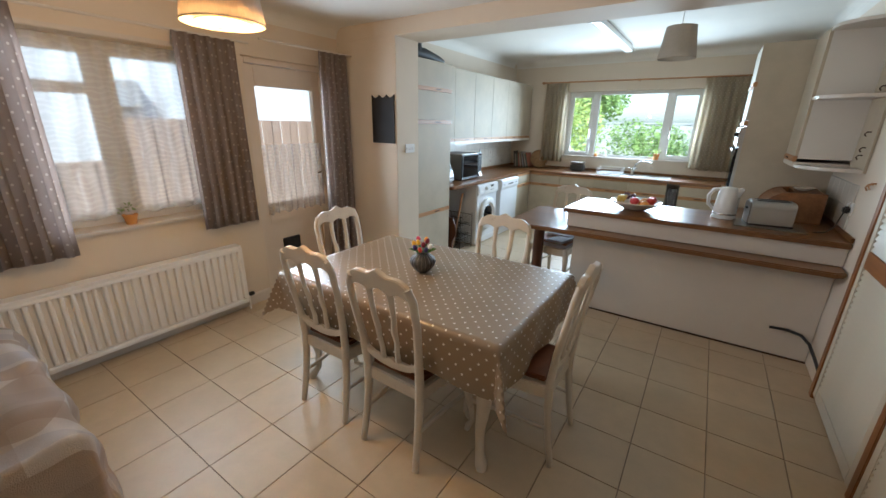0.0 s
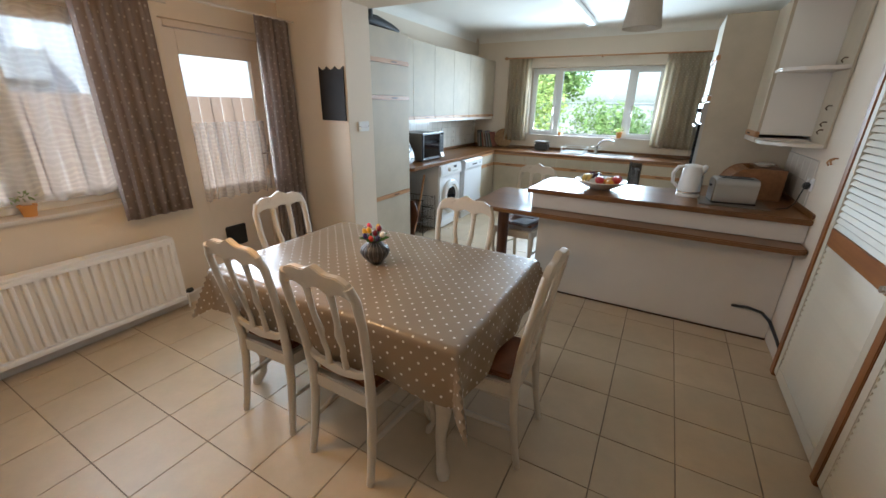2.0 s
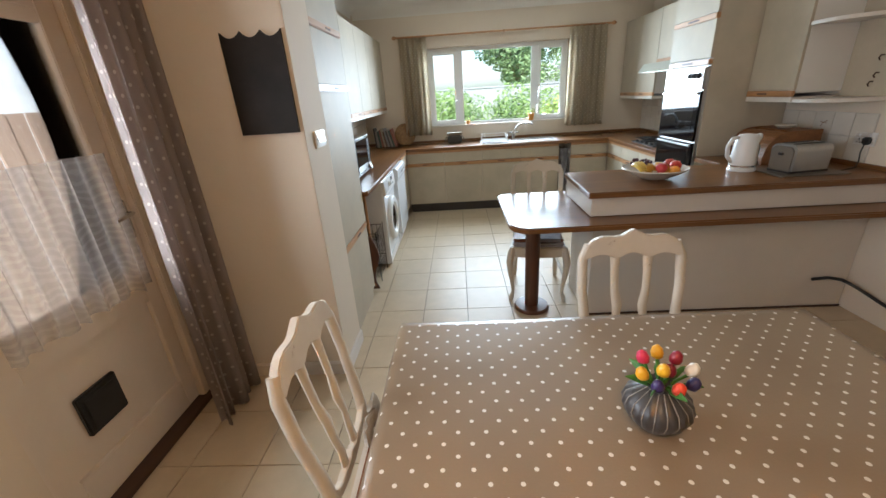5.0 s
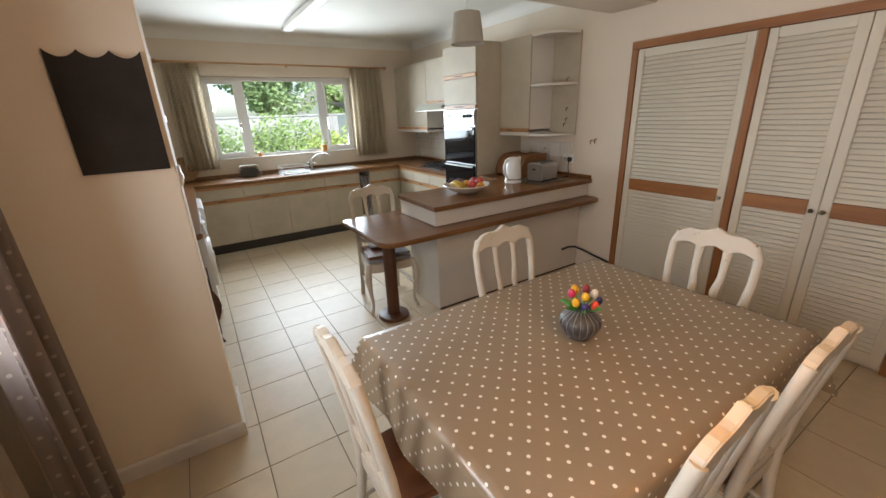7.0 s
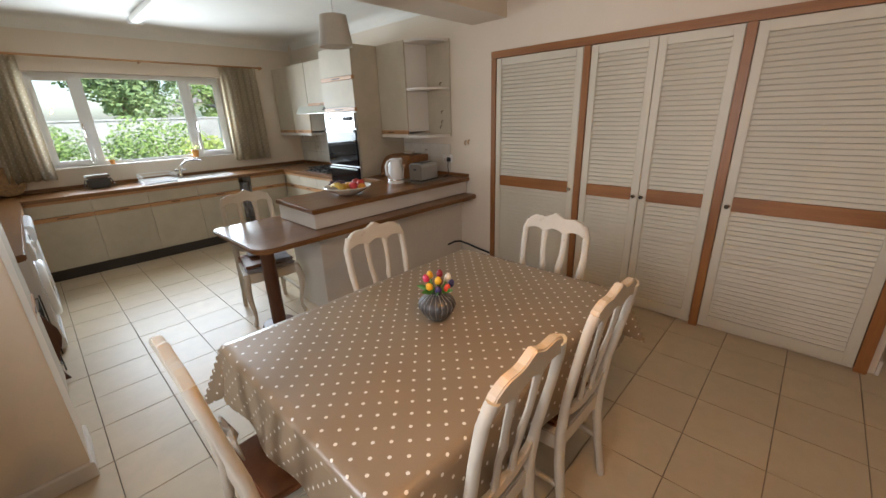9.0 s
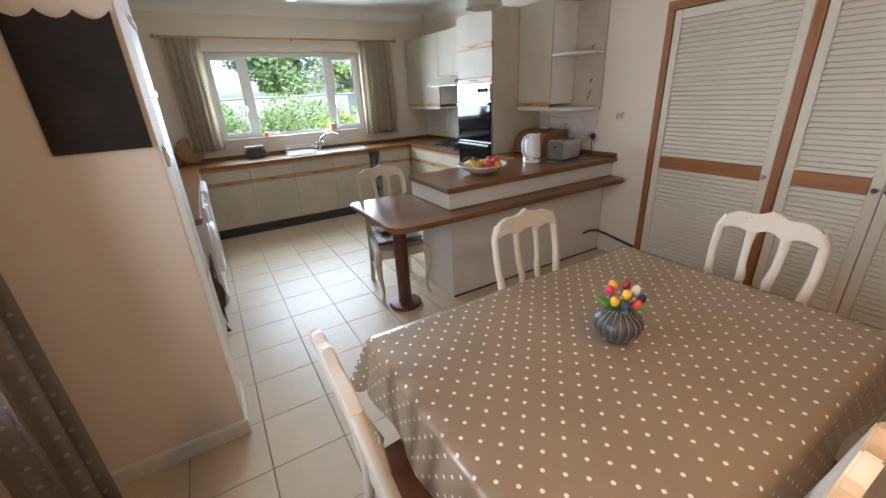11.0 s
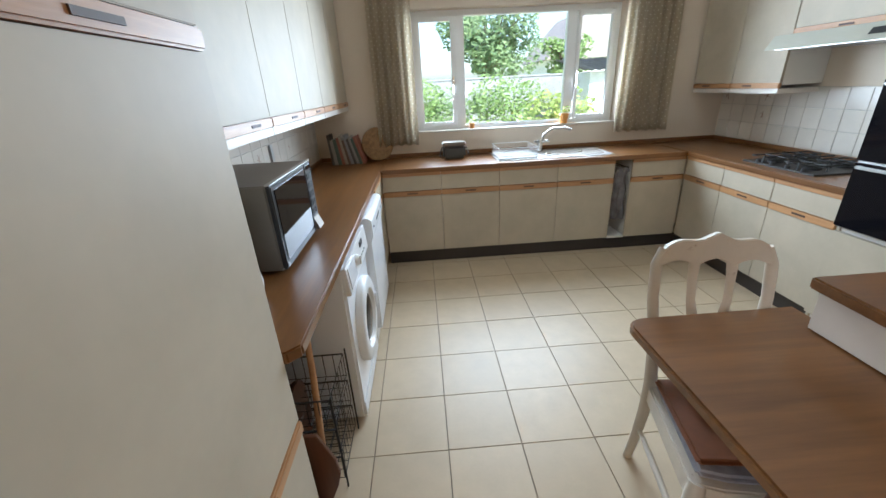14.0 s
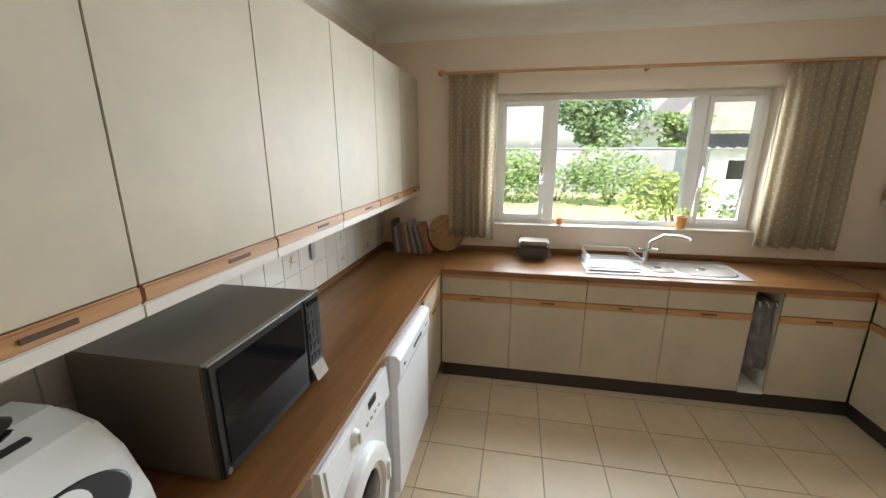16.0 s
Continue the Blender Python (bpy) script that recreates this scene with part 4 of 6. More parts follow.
def switch_plate(m, gangs, label):
    ob = thing("light_switch", m, label, "light switch")
    part("plate", Mesh().box(0, 0.011, -0.073, 0.073, -0.043, 0.043, 0.004), WHITEPLASTIC, ob)
    for i in range(gangs):
        y = -0.038 + i * 0.026
        part("rocker", Mesh().prism([(0.011, -0.016), (0.018, -0.016), (0.011, 0.016)], y - 0.008, y + 0.008, "y", 0.0005), ENAMEL, ob)
    for y in (-0.06, 0.06):
        part("screw", Mesh().tube([(0.0105, y, 0), (0.0125, y, 0)], 0.004, 10), BLACK, ob)
    return ob


switch_plate(pose(PX + 0.001, 3.14, 1.386), 4, "white four-gang light switch on the wall end")


def socket(m, label, plug=False, double=True):
    ob = thing("wall_socket", m, label, "socket")
    w = 0.073 if double else 0.043
    part("plate", Mesh().box(-0.009, 0, -w, w, -0.043, 0.043, 0.003), WHITEPLASTIC, ob)
    for y in ((-0.035, 0.035) if double else (0.0,)):
        part("switch", Mesh().box(-0.013, -0.008, y - 0.008, y + 0.008, 0.012, 0.03, 0.002), ENAMEL, ob)
        part("pin_holes", Mesh().box(-0.0105, -0.0085, y - 0.003, y + 0.003, -0.01, 0.002).box(-0.0105, -0.0085, y - 0.014, y - 0.007, -0.026, -0.02).box(-0.0105, -0.0085, y + 0.007, y + 0.014, -0.026, -0.02), BLACK, ob)
    if plug:
        p = part("plug", Mesh().box(-0.045, -0.0095, -0.058, -0.014, -0.032, 0.014, 0.008), BLACK, ob, "black plug")
        part("cable", Mesh().tube([(-0.035, -0.036, -0.03), (-0.045, -0.036, -0.08), (-0.06, -0.06, -0.13), (-0.1, -0.09, -0.165), (-0.18, -0.06, -0.19)], 0.004, 6), BLACK, p)
    return ob


socket(pose(RX - 0.001, 3.70, 1.125), "white double socket with black plug", True)
for y, z in ((3.385, 1.305), (3.43, 1.295)):
    single("wall_hook", Mesh().tube([(RX, y, z + 0.02), (RX - 0.02, y, z + 0.02), (RX - 0.03, y, z), (RX - 0.02, y, z - 0.018)], 0.005), OAK_Y, "small wooden wall hook", "hook")
sw = thing("wall_socket", pose(KX, 5.72, 1.18), "small chrome wall switch on the tiles", "switch")
part("plate", Mesh().box(KX + 0.012, KX + 0.024, 5.7, 5.745, 1.13, 1.24, 0.003), STEEL, sw, "", True)

# ---------------------------------------------------------------- dining table
TX0, TX1, TY0, TY1, TZ = -2.02, -0.565, 1.265, 2.275, 0.762
tc = ((TX0 + TX1) / 2, (TY0 + TY1) / 2)
table = thing("dining_table", pose(tc[0], tc[1], 0), "white painted table on curved legs under a cloth", "table")
hx, hy = (TX1 - TX0) / 2, (TY1 - TY0) / 2
part("tabletop", Mesh().box(-hx + 0.004, hx - 0.004, -hy + 0.004, hy - 0.004, 0.725, TZ - 0.004, 0.006), CHAIRWHITE, table)
part("apron", Mesh().box(-hx + 0.09, hx - 0.09, -hy + 0.09, hy - 0.09, 0.62, 0.724, 0.004), CHAIRWHITE, table)
for sx in (-1, 1):
    for sy in (-1, 1):
        bx, by = sx * (hx - 0.12), sy * (hy - 0.12)
        pts = [(bx, by, 0.72), (bx, by, 0.62), (bx + sx * 0.035, by + sy * 0.035, 0.52), (bx + sx * 0.02, by + sy * 0.02, 0.35), (bx - sx * 0.005, by - sy * 0.005, 0.18), (bx + sx * 0.005, by + sy * 0.005, 0.07), (bx + sx * 0.03, by + sy * 0.03, 0.03), (bx + sx * 0.035, by + sy * 0.035, 0.0)]
        part("leg", Mesh().tube(pts, [0.04, 0.045, 0.046, 0.034, 0.024, 0.022, 0.032, 0.026], 10), CHAIRWHITE, table)


def tablecloth():
    over, step = 0.25, 0.025
    nu, nv = round((2 * hx + 2 * over) / step), round((2 * hy + 2 * over) / step)
    r0 = 0.014

    def fold(u, v):
        cu, cv = max(-hx, min(hx, u)), max(-hy, min(hy, v))
        du, dv = u - cu, v - cv
        r = math.hypot(du, dv)
        wob = 0.0009 * math.sin(u * 9 + v * 4) + 0.0007 * math.sin(v * 17 - u * 6)
        if r < 1e-6:
            return (u, v, TZ + 0.003 + wob)
        nx, ny = du / r, dv / r
        corner = min(abs(nx), abs(ny)) * 1.414
        edge = u * 1.0 + v * 1.3
        out = min(r, r0) * 0.9 + max(0, r - r0) * (0.07 + 0.05 * math.sin(edge * 13) * (1 - corner) + 0.34 * corner ** 2 * math.cos(1.57 * (1 - corner)))
        down = max(0.0, r - r0 * 0.6) * (0.98 - 0.12 * corner)
        return (cu + nx * out, cv + ny * out, TZ + 0.002 - down)

    def at(i, j):
        return fold(-hx - over + i * (2 * hx + 2 * over) / nu, -hy - over + j * (2 * hy + 2 * over) / nv)

    m = Mesh().grid(nu, nv, at, lambda i, j: (i * (2 * hx + 2 * over) / nu, j * (2 * hy + 2 * over) / nv))
    single("tablecloth", m, CLOTH, "brown oilcloth with small white dots over the table", "tablecloth", pose(tc[0], tc[1], 0))


tablecloth()


def chair(m, seat_mat, label, group, cushion=True):
    """A painted chair, facing +y, origin between its back feet."""
    ob = thing("dining_chair", m, label, "chair", group)
    for s in (-1, 1):
        pts = [(s * 0.178, -0.045, 0.0), (s * 0.172, -0.018, 0.16), (s * 0.168, 0.0, 0.32), (s * 0.168, 0.004, 0.46), (s * 0.175, -0.012, 0.62), (s * 0.192, -0.045, 0.80), (s * 0.19, -0.066, 0.92), (s * 0.165, -0.076, 0.975)]
        part("back_post", Mesh().tube(pts, [0.019, 0.021, 0.024, 0.025, 0.022, 0.020, 0.021, 0.022], 8, 0.8), CHAIRWHITE, ob)
        leg = [(s * 0.19, 0.40, 0.44), (s * 0.20, 0.412, 0.40), (s * 0.212, 0.43, 0.33), (s * 0.205, 0.42, 0.22), (s * 0.19, 0.402, 0.12), (s * 0.188, 0.40, 0.06), (s * 0.2, 0.418, 0.025), (s * 0.204, 0.422, 0.0)]
        part("front_leg", Mesh().tube(leg, [0.024, 0.027, 0.028, 0.02, 0.0145, 0.013, 0.018, 0.015], 8), CHAIRWHITE, ob)
    # arched crest in one curved piece
    crest = []
    for i in range(17):
        u = -1 + i / 8
        top = 0.985 + 0.032 * (1 - u * u) + 0.012 * math.exp(-(u / 0.12) ** 2) + 0.006 * math.cos(3 * math.pi * u)
        low = 0.915 + 0.028 * abs(math.cos(1.5 * math.pi * u)) * (1 - 0.3 * abs(u))
        if abs(u) > 0.9:
            top -= 0.02
        crest.append((u * 0.185, top, low))
    outline = [(x, t) for x, t, l in crest] + [(x, l) for x, t, l in reversed(crest)]
    t = Mesh().prism(outline, -0.014, 0.014, "y", 0.004)
    t.bm.transform(Matrix.Translation((0, -0.068, 0)) @ Matrix.Translation((0, 0, 0.95)) @ Matrix.Rotation(radians(8), 4, "X") @ Matrix.Translation((0, 0, -0.95)))
    part("crest_rail", t, CHAIRWHITE, ob)
    low = [(-0.170, 0.545), (-0.12, 0.522), (-0.06, 0.508), (0.0, 0.502), (0.06, 0.508), (0.12, 0.522), (0.170, 0.545), (0.170, 0.60), (0.145, 0.568), (0.11, 0.553), (0.06, 0.551), (0.03, 0.544), (0.0, 0.556), (-0.03, 0.544), (-0.06, 0.551), (-0.11, 0.553), (-0.145, 0.568), (-0.170, 0.60)]
    t = Mesh().prism(low, -0.014, 0.008, "y", 0.003)
    part("lower_rail", t, CHAIRWHITE, ob)
    for s in (-1, 1):
        pts = [(s * 0.05, -0.003, 0.53), (s * 0.046, -0.01, 0.60), (s * 0.055, -0.02, 0.66), (s * 0.05, -0.032, 0.72), (s * 0.062, -0.045, 0.79), (s * 0.064, -0.058, 0.87), (s * 0.062, -0.07, 0.945)]
        part("splat", Mesh().tube(pts, [0.019, 0.016, 0.015, 0.02, 0.016, 0.017, 0.022], 8, 0.6), CHAIRWHITE, ob)
    fr = [(-0.175, 0.0), (0.175, 0.0), (0.215, 0.41)] + [(0.13, 0.43), (0.0, 0.437), (-0.13, 0.43)] + [(-0.215, 0.41)]
    part("seat_frame", Mesh().prism(fr, 0.37, 0.445, "z", 0.006), CHAIRWHITE, ob)
    st = [(x * 0.9, 0.025 + y * 0.9) for x, y in fr]
    part("seat", Mesh().prism(st, 0.4455, 0.475, "z", 0.012), seat_mat, ob)
    for s in (-1, 1):
        part("stretcher", Mesh().tube([(s * 0.17, 0.0, 0.2), (s * 0.185, 0.2, 0.21), (s * 0.198, 0.405, 0.2)], [0.01, 0.013, 0.01]), CHAIRWHITE, ob)
    return ob


G = "chairs round the dining table"
first = chair(pose(-1.615, 1.225, 0, 0, 0, 1), SEATBROWN, "distressed white dining chair with rust-brown seat", G)
copy_thing(first, pose(-1.09, 1.205, 0, 0, 0, -1))
copy_thing(first, pose(-0.425, 1.745, 0, 0, 0, 90))
copy_thing(first, pose(-1.115, 2.385, 0, 0, 0, 180))
copy_thing(first, pose(-2.155, 1.90, 0, 0, 0, -90))
chair(pose(-1.155, 4.165, 0, 0, 0, 172), SEATGREY, "distressed white chair with grey striped cushion at the bar", "")
cus = Mesh().prism([(-0.17, 0.03), (0.17, 0.03), (0.19, 0.38), (-0.19, 0.38)], 0.476, 0.5, "z", 0.01)
single("seat_pad", cus, SEATBROWN, "thin brown seat pad on the bar chair", "seat pad", pose(-1.155, 4.165, 0, 0, 0, 172))
fold = Mesh().box(-0.19, 0.0, 0.02, 0.43, 0.501, 0.512, 0.004).box(-0.185, -0.02, 0.04, 0.42, 0.512, 0.522, 0.004).box(-0.14, 0.1, 0.08, 0.2, 0.522, 0.53, 0.003)
single("folded_cloth", fold, SEATGREY, "folded pale grey cloth on the seat pad", "cloth", pose(-1.155, 4.165, 0, 0, 0, 168))
bow = Mesh()
for i in range(5):
    a = radians(-70 + i * 35)
    bow.tube([(0, 0, 0), (0.03 * math.sin(a), 0.02, 0.045 * math.cos(a)), (0.07 * math.sin(a), 0.03, 0.07 * math.cos(a) - 0.01), (0.09 * math.sin(a), 0.02, 0.05 * math.cos(a) - 0.06)], [0.006, 0.022, 0.03, 0.014], 8, 0.3)
single("cushion_tie", bow, SHADE, "cream bow tying a cushion to the chair", "cushion tie", pose(-2.09, 2.04, 0.53, 0, 0, 90))


def vase():
    ob = thing("tulip_vase", pose(-1.325, 1.768, TZ + 0.004) @ Matrix.Diagonal((0.97, 0.97, 0.84, 1)), "dark ribbed vase with painted wooden tulips", "vase")
    prof = [(0.03, 0.0), (0.047, 0.016), (0.072, 0.05), (0.083, 0.082), (0.076, 0.108), (0.05, 0.13), (0.03, 0.145), (0.034, 0.156), (0.025, 0.154)]
    part("body", Mesh().lathe(prof, (0, 0, 0), 72, 18, 0.05), VASE, ob)
    for i in range(18):
        a = 2 * math.pi * i / 18
        part("groove", Mesh().tube([(1.0 * (r * 0.956) * math.cos(a), r * 0.956 * math.sin(a), z) for r, z in prof[1:7]], 0.0015, 5), VASELINE, ob)
    tul = (((0.55, 0.03, 0.09), -0.06, 0.02, 0.235), ((0.8, 0.45, 0.02), -0.02, -0.035, 0.225), ((0.8, 0.42, 0.02), -0.075, -0.02, 0.205), ((0.25, 0.015, 0.03), 0.04, 0.01, 0.235),
           ((0.22, 0.012, 0.03), 0.015, -0.01, 0.205), ((0.85, 0.8, 0.7), 0.085, -0.01, 0.205), ((0.03, 0.025, 0.1), 0.07, -0.05, 0.185), ((0.75, 0.07, 0.03), 0.02, -0.065, 0.18), ((0.04, 0.025, 0.12), -0.04, -0.055, 0.185), ((0.75, 0.4, 0.02), 0.0, 0.05, 0.23))
    for i, (c, x, y, z) in enumerate(tul):
        x, y, z = x * 0.74, y * 0.74, 0.16 + (z - 0.16) * 0.95
        part("stem", Mesh().tube([(x * 0.15, y * 0.15, 0.13), (x * 0.5, y * 0.5, 0.165), (x * 0.9, y * 0.9, z - 0.015)], 0.004, 6), STALK, ob)
        t = Mesh().lathe([(0.005, -0.018), (0.0135, -0.011), (0.0155, 0.002), (0.012, 0.016), (0.003, 0.024)], (0, 0, 0), 14, 3, 0.08)
        t.bm.transform(Matrix.Translation((x, y, z)) @ Matrix.Rotation(x * 5, 4, "Y") @ Matrix.Rotation(-y * 5, 4, "X"))
        part("tulip", t, colour_mat("tulip_paint", c, 0.3), ob)
    for i in range(7):
        a = 2 * math.pi * i / 7 + 0.4
        ca, sa = math.cos(a), math.sin(a)
        part("leaf", Mesh().tube([(0.012 * ca, 0.012 * sa, 0.14), (0.045 * ca, 0.045 * sa, 0.165), (0.065 * ca, 0.065 * sa, 0.176), (0.085 * ca, 0.085 * sa, 0.178)], [0.005, 0.012, 0.011, 0.002], 8, 0.25), STALK, ob)


vase()

# ---------------------------------------------------------------- things on the peninsula


def fruit_bowl():
    ob = thing("fruit_bowl", pose(-0.46, 3.70, 0.943), "wide shallow cream bowl", "bowl")
    part("bowl", Mesh().lathe([(0.07, 0.0), (0.09, 0.006), (0.15, 0.035), (0.205, 0.07), (0.202, 0.076), (0.145, 0.044), (0.085, 0.016), (0.01, 0.014)], (0, 0, 0), 40), CERAMIC, ob)
    rnd = random.Random(3)
    cols = ((0.7, 0.3, 0.03), (0.6, 0.06, 0.04), (0.75, 0.38, 0.05), (0.55, 0.05, 0.05), (0.72, 0.42, 0.06), (0.42, 0.05, 0.04))
    spots = ((0.05, -0.02), (0.12, -0.03), (0.06, 0.07), (0.0, -0.09), (-0.02, 0.04), (0.12, 0.05), (0.08, -0.1))
    for i, (x, y) in enumerate(spots):
        r = 0.037
        p = [(0.006, -r * 0.88), (r * 0.6, -r * 0.75), (r * 0.95, -r * 0.2), (r * 0.95, r * 0.3), (r * 0.55, r * 0.8), (r * 0.15, r * 0.82), (0.002, r * 0.7)]
        single("fruit", Mesh().lathe(p, (0, 0, 0), 18), colour_mat("fruit_skin", cols[i % 6], 0.4), "ripe orange-red fruit in the bowl", "fruit", pose(-0.46 + x, 3.70 + y, 0.943 + 0.062 + 0.022 * (i % 2), rnd.uniform(-20, 20), 0, 0), "fruit in the bowl")
    for i in range(3):
        pts = [(-0.13 + 0.02 * i, -0.1 + k * 0.04 + 0.012 * i, 0.07 + 0.03 * math.sin(k * 0.7)) for k in range(5)]
        single("banana", Mesh().tube(pts, [0.006, 0.016, 0.018, 0.016, 0.006], 8), colour_mat("banana_skin", (0.7, 0.48, 0.08)), "spotted ripe banana in the bowl", "banana", pose(-0.46, 3.70, 0.943), "bananas in the bowl")
    g = Mesh()
    for i in range(26):
        g.lathe([(0.002, -0.011), (0.01, -0.005), (0.0105, 0.004), (0.003, 0.011)], (-0.07 + rnd.uniform(-0.05, 0.05), 0.06 + rnd.uniform(-0.05, 0.05), 0.075 + rnd.uniform(0, 0.04)), 8)
    single("grapes", g, colour_mat("grape_skin", (0.09, 0.03, 0.04), 0.3), "bunch of dark grapes in the bowl", "grapes", pose(-0.46, 3.70, 0.943))


fruit_bowl()


def kettle():
    ob = thing("kettle", pose(0.18, 3.80, 0.943), "white plastic jug kettle on its base", "kettle")
    part("power_base", Mesh().lathe([(0.082, 0), (0.085, 0.01), (0.078, 0.02)], (0, 0, 0), 28), WHITEPLASTIC, ob)
    part("body", Mesh().lathe([(0.076, 0.022), (0.08, 0.035), (0.078, 0.09), (0.07, 0.17), (0.062, 0.225), (0.05, 0.24), (0.02, 0.246)], (0, 0, 0), 32), WHITEPLASTIC, ob)
    part("ring", Mesh().lathe([(0.0815, 0.03), (0.0815, 0.042)], (0, 0, 0), 32), CHROME, ob)
    part("handle", Mesh().tube([(-0.05, 0, 0.225), (-0.1, -0.01, 0.22), (-0.128, -0.015, 0.17), (-0.12, -0.015, 0.1), (-0.075, 0, 0.06)], [0.012, 0.014, 0.014, 0.013, 0.011], 10), WHITEPLASTIC, ob)
    part("spout", Mesh().tube([(0.05, 0.0, 0.185), (0.075, 0.0, 0.225), (0.085, 0, 0.24)], [0.03, 0.022, 0.012], 10), WHITEPLASTIC, ob)
    part("gauge", Mesh().box(0.066, 0.08, -0.03, -0.012, 0.08, 0.17, 0.003), LCD, ob)


kettle()


def toaster():
    ob = thing("toaster", pose(0.44, 3.66, 0.953, 0, 0, 8), "brushed steel two-slice toaster on a tray", "toaster")
    prof = [(-0.085, 0.012), (0.085, 0.012), (0.088, 0.12)] + arc(0.048, 0.135, 0.042, 0, 90, 5) + arc(-0.048, 0.135, 0.042, 90, 180, 5) + [(-0.088, 0.12)]
    part("body", Mesh().prism([(a, b) for a, b in prof], -0.13, 0.13, "x", 0.006), STEEL, ob)
    part("foot_plate", Mesh().box(-0.135, 0.135, -0.085, 0.085, 0.0, 0.013, 0.004), BLACK, ob)
    for y in (-0.035, 0.035):
        part("slot", Mesh().box(-0.1, 0.1, y - 0.014, y + 0.014, 0.172, 0.1805, 0.003), BLACK, ob)
    part("lever", Mesh().box(-0.15, -0.128, -0.015, 0.015, 0.11, 0.125, 0.003), BLACK, ob)
    part("end_cap", Mesh().prism([(a * 0.9, 0.012 + (b - 0.012) * 0.93) for a, b in prof], -0.137, -0.1295, "x", 0.003), GREYMETAL, ob, "dull grey end plate")


toaster()
single("tray", Mesh().box(0.24, 0.66, 3.51, 3.81, 0.9435, 0.952, 0.003), GREYMETAL, "flat grey metal tray under the toaster", "tray")


def bread_bin():
    ob = thing("bread_bin", pose(0.6, 4.13, 0.943), "wooden roll-top bread bin with lid dish on top", "bread bin")
    prof = [(0.78, 0.943), (0.40, 0.943), (0.40, 0.967)] + [(0.78 - 0.22 - 0.16 * math.cos(radians(a)), 0.967 + 0.20 * math.sin(radians(a))) for a in (10, 25, 40, 55, 70, 82)] + [(0.6, 1.172), (0.78, 1.172)]
    part("side_panel", Mesh().prism(prof, 3.93, 3.948, "y", 0.003), BREADWOOD, ob, "", True)
    part("side_panel", Mesh().prism(prof, 4.312, 4.33, "y", 0.003), BREADWOOD, ob, "", True)
    part("carcass", Mesh().box(0.6, 0.775, 3.949, 4.311, 0.947, 1.168, 0.003), BREADWOOD, ob, "", True)
    for i in range(9):
        a = radians(4 + i * 9.6)
        cx, cz = 0.785 - 0.22 - 0.155 * math.cos(a), 0.962 + 0.195 * math.sin(a)
        part("slat", Mesh().box(-0.006, 0.006, 3.949, 4.311, -0.015, 0.015, 0.003), BREADWOOD, ob, "", True).matrix_basis = Matrix.Translation((cx, 0, cz)) @ Matrix.Rotation(a, 4, "Y")
    single("small_dish", Mesh().lathe([(0.04, 0), (0.07, 0.02), (0.066, 0.024), (0.03, 0.006)], (0.66, 4.12, 1.173), 24), CERAMIC, "small pale dish on the bread bin", "dish")


bread_bin()

# ---------------------------------------------------------------- appliances along the side


def microwave():
    ob = thing("microwave", pose(-2.89, 4.70, 0.901), "grey-brown microwave with black glass front", "microwave")
    x, y0, y1 = -2.68, 4.435, 4.965
    part("casing", Mesh().box(-3.1, x - 0.014, y0, y1, 0.915, 1.245, 0.004), GREYMETAL, ob, "", True)
    d = part("door", Mesh().box(x - 0.013, x + 0.006, y0, y1 - 0.105, 0.918, 1.243, 0.005), BLACK, ob, "black door", True)
    part("door_glass", Mesh().box(x + 0.006, x + 0.009, y0 + 0.025, y1 - 0.12, 0.95, 1.225, 0.001), BLACKGLASS, d)
    part("trim", Mesh().box(x - 0.013, x + 0.007, y0, y1, 1.2435, 1.249, 0.001), STEEL, ob, "", True)
    c = part("control_panel", Mesh().box(x - 0.013, x + 0.006, y1 - 0.1, y1, 0.918, 1.243, 0.005), BLACK, ob, "", True)
    for i in range(5):
        for k in range(3):
            part("button", Mesh().box(x + 0.006, x + 0.009, y1 - 0.085 + k * 0.0245, y1 - 0.064 + k * 0.0245, 1.0 + i * 0.042, 1.028 + i * 0.042, 0.002), IRON, c)
    part("display", Mesh().box(x + 0.006, x + 0.009, y1 - 0.085, y1 - 0.015, 1.212, 1.232, 0.001), BLACKGLASS, c)
    part("door_button", Mesh().prism([(x + 0.006, 0.925), (x + 0.028, 0.928), (x + 0.006, 0.985)], y1 - 0.09, y1 - 0.01, "y", 0.001), GREYMETAL, c, "steel push bar")
    part("badge", Mesh().tube([(x + 0.006, y0 + 0.018, 0.935), (x + 0.009, y0 + 0.018, 0.935)], 0.008, 12), STEEL, d)
    for y in (y0 + 0.05, y1 - 0.05):
        for xx in (-3.05, -2.73):
            part("foot", Mesh().lathe([(0.014, 0), (0.014, 0.014)], (xx, y, 0.901), 10), BLACK, ob, "", True)


microwave()


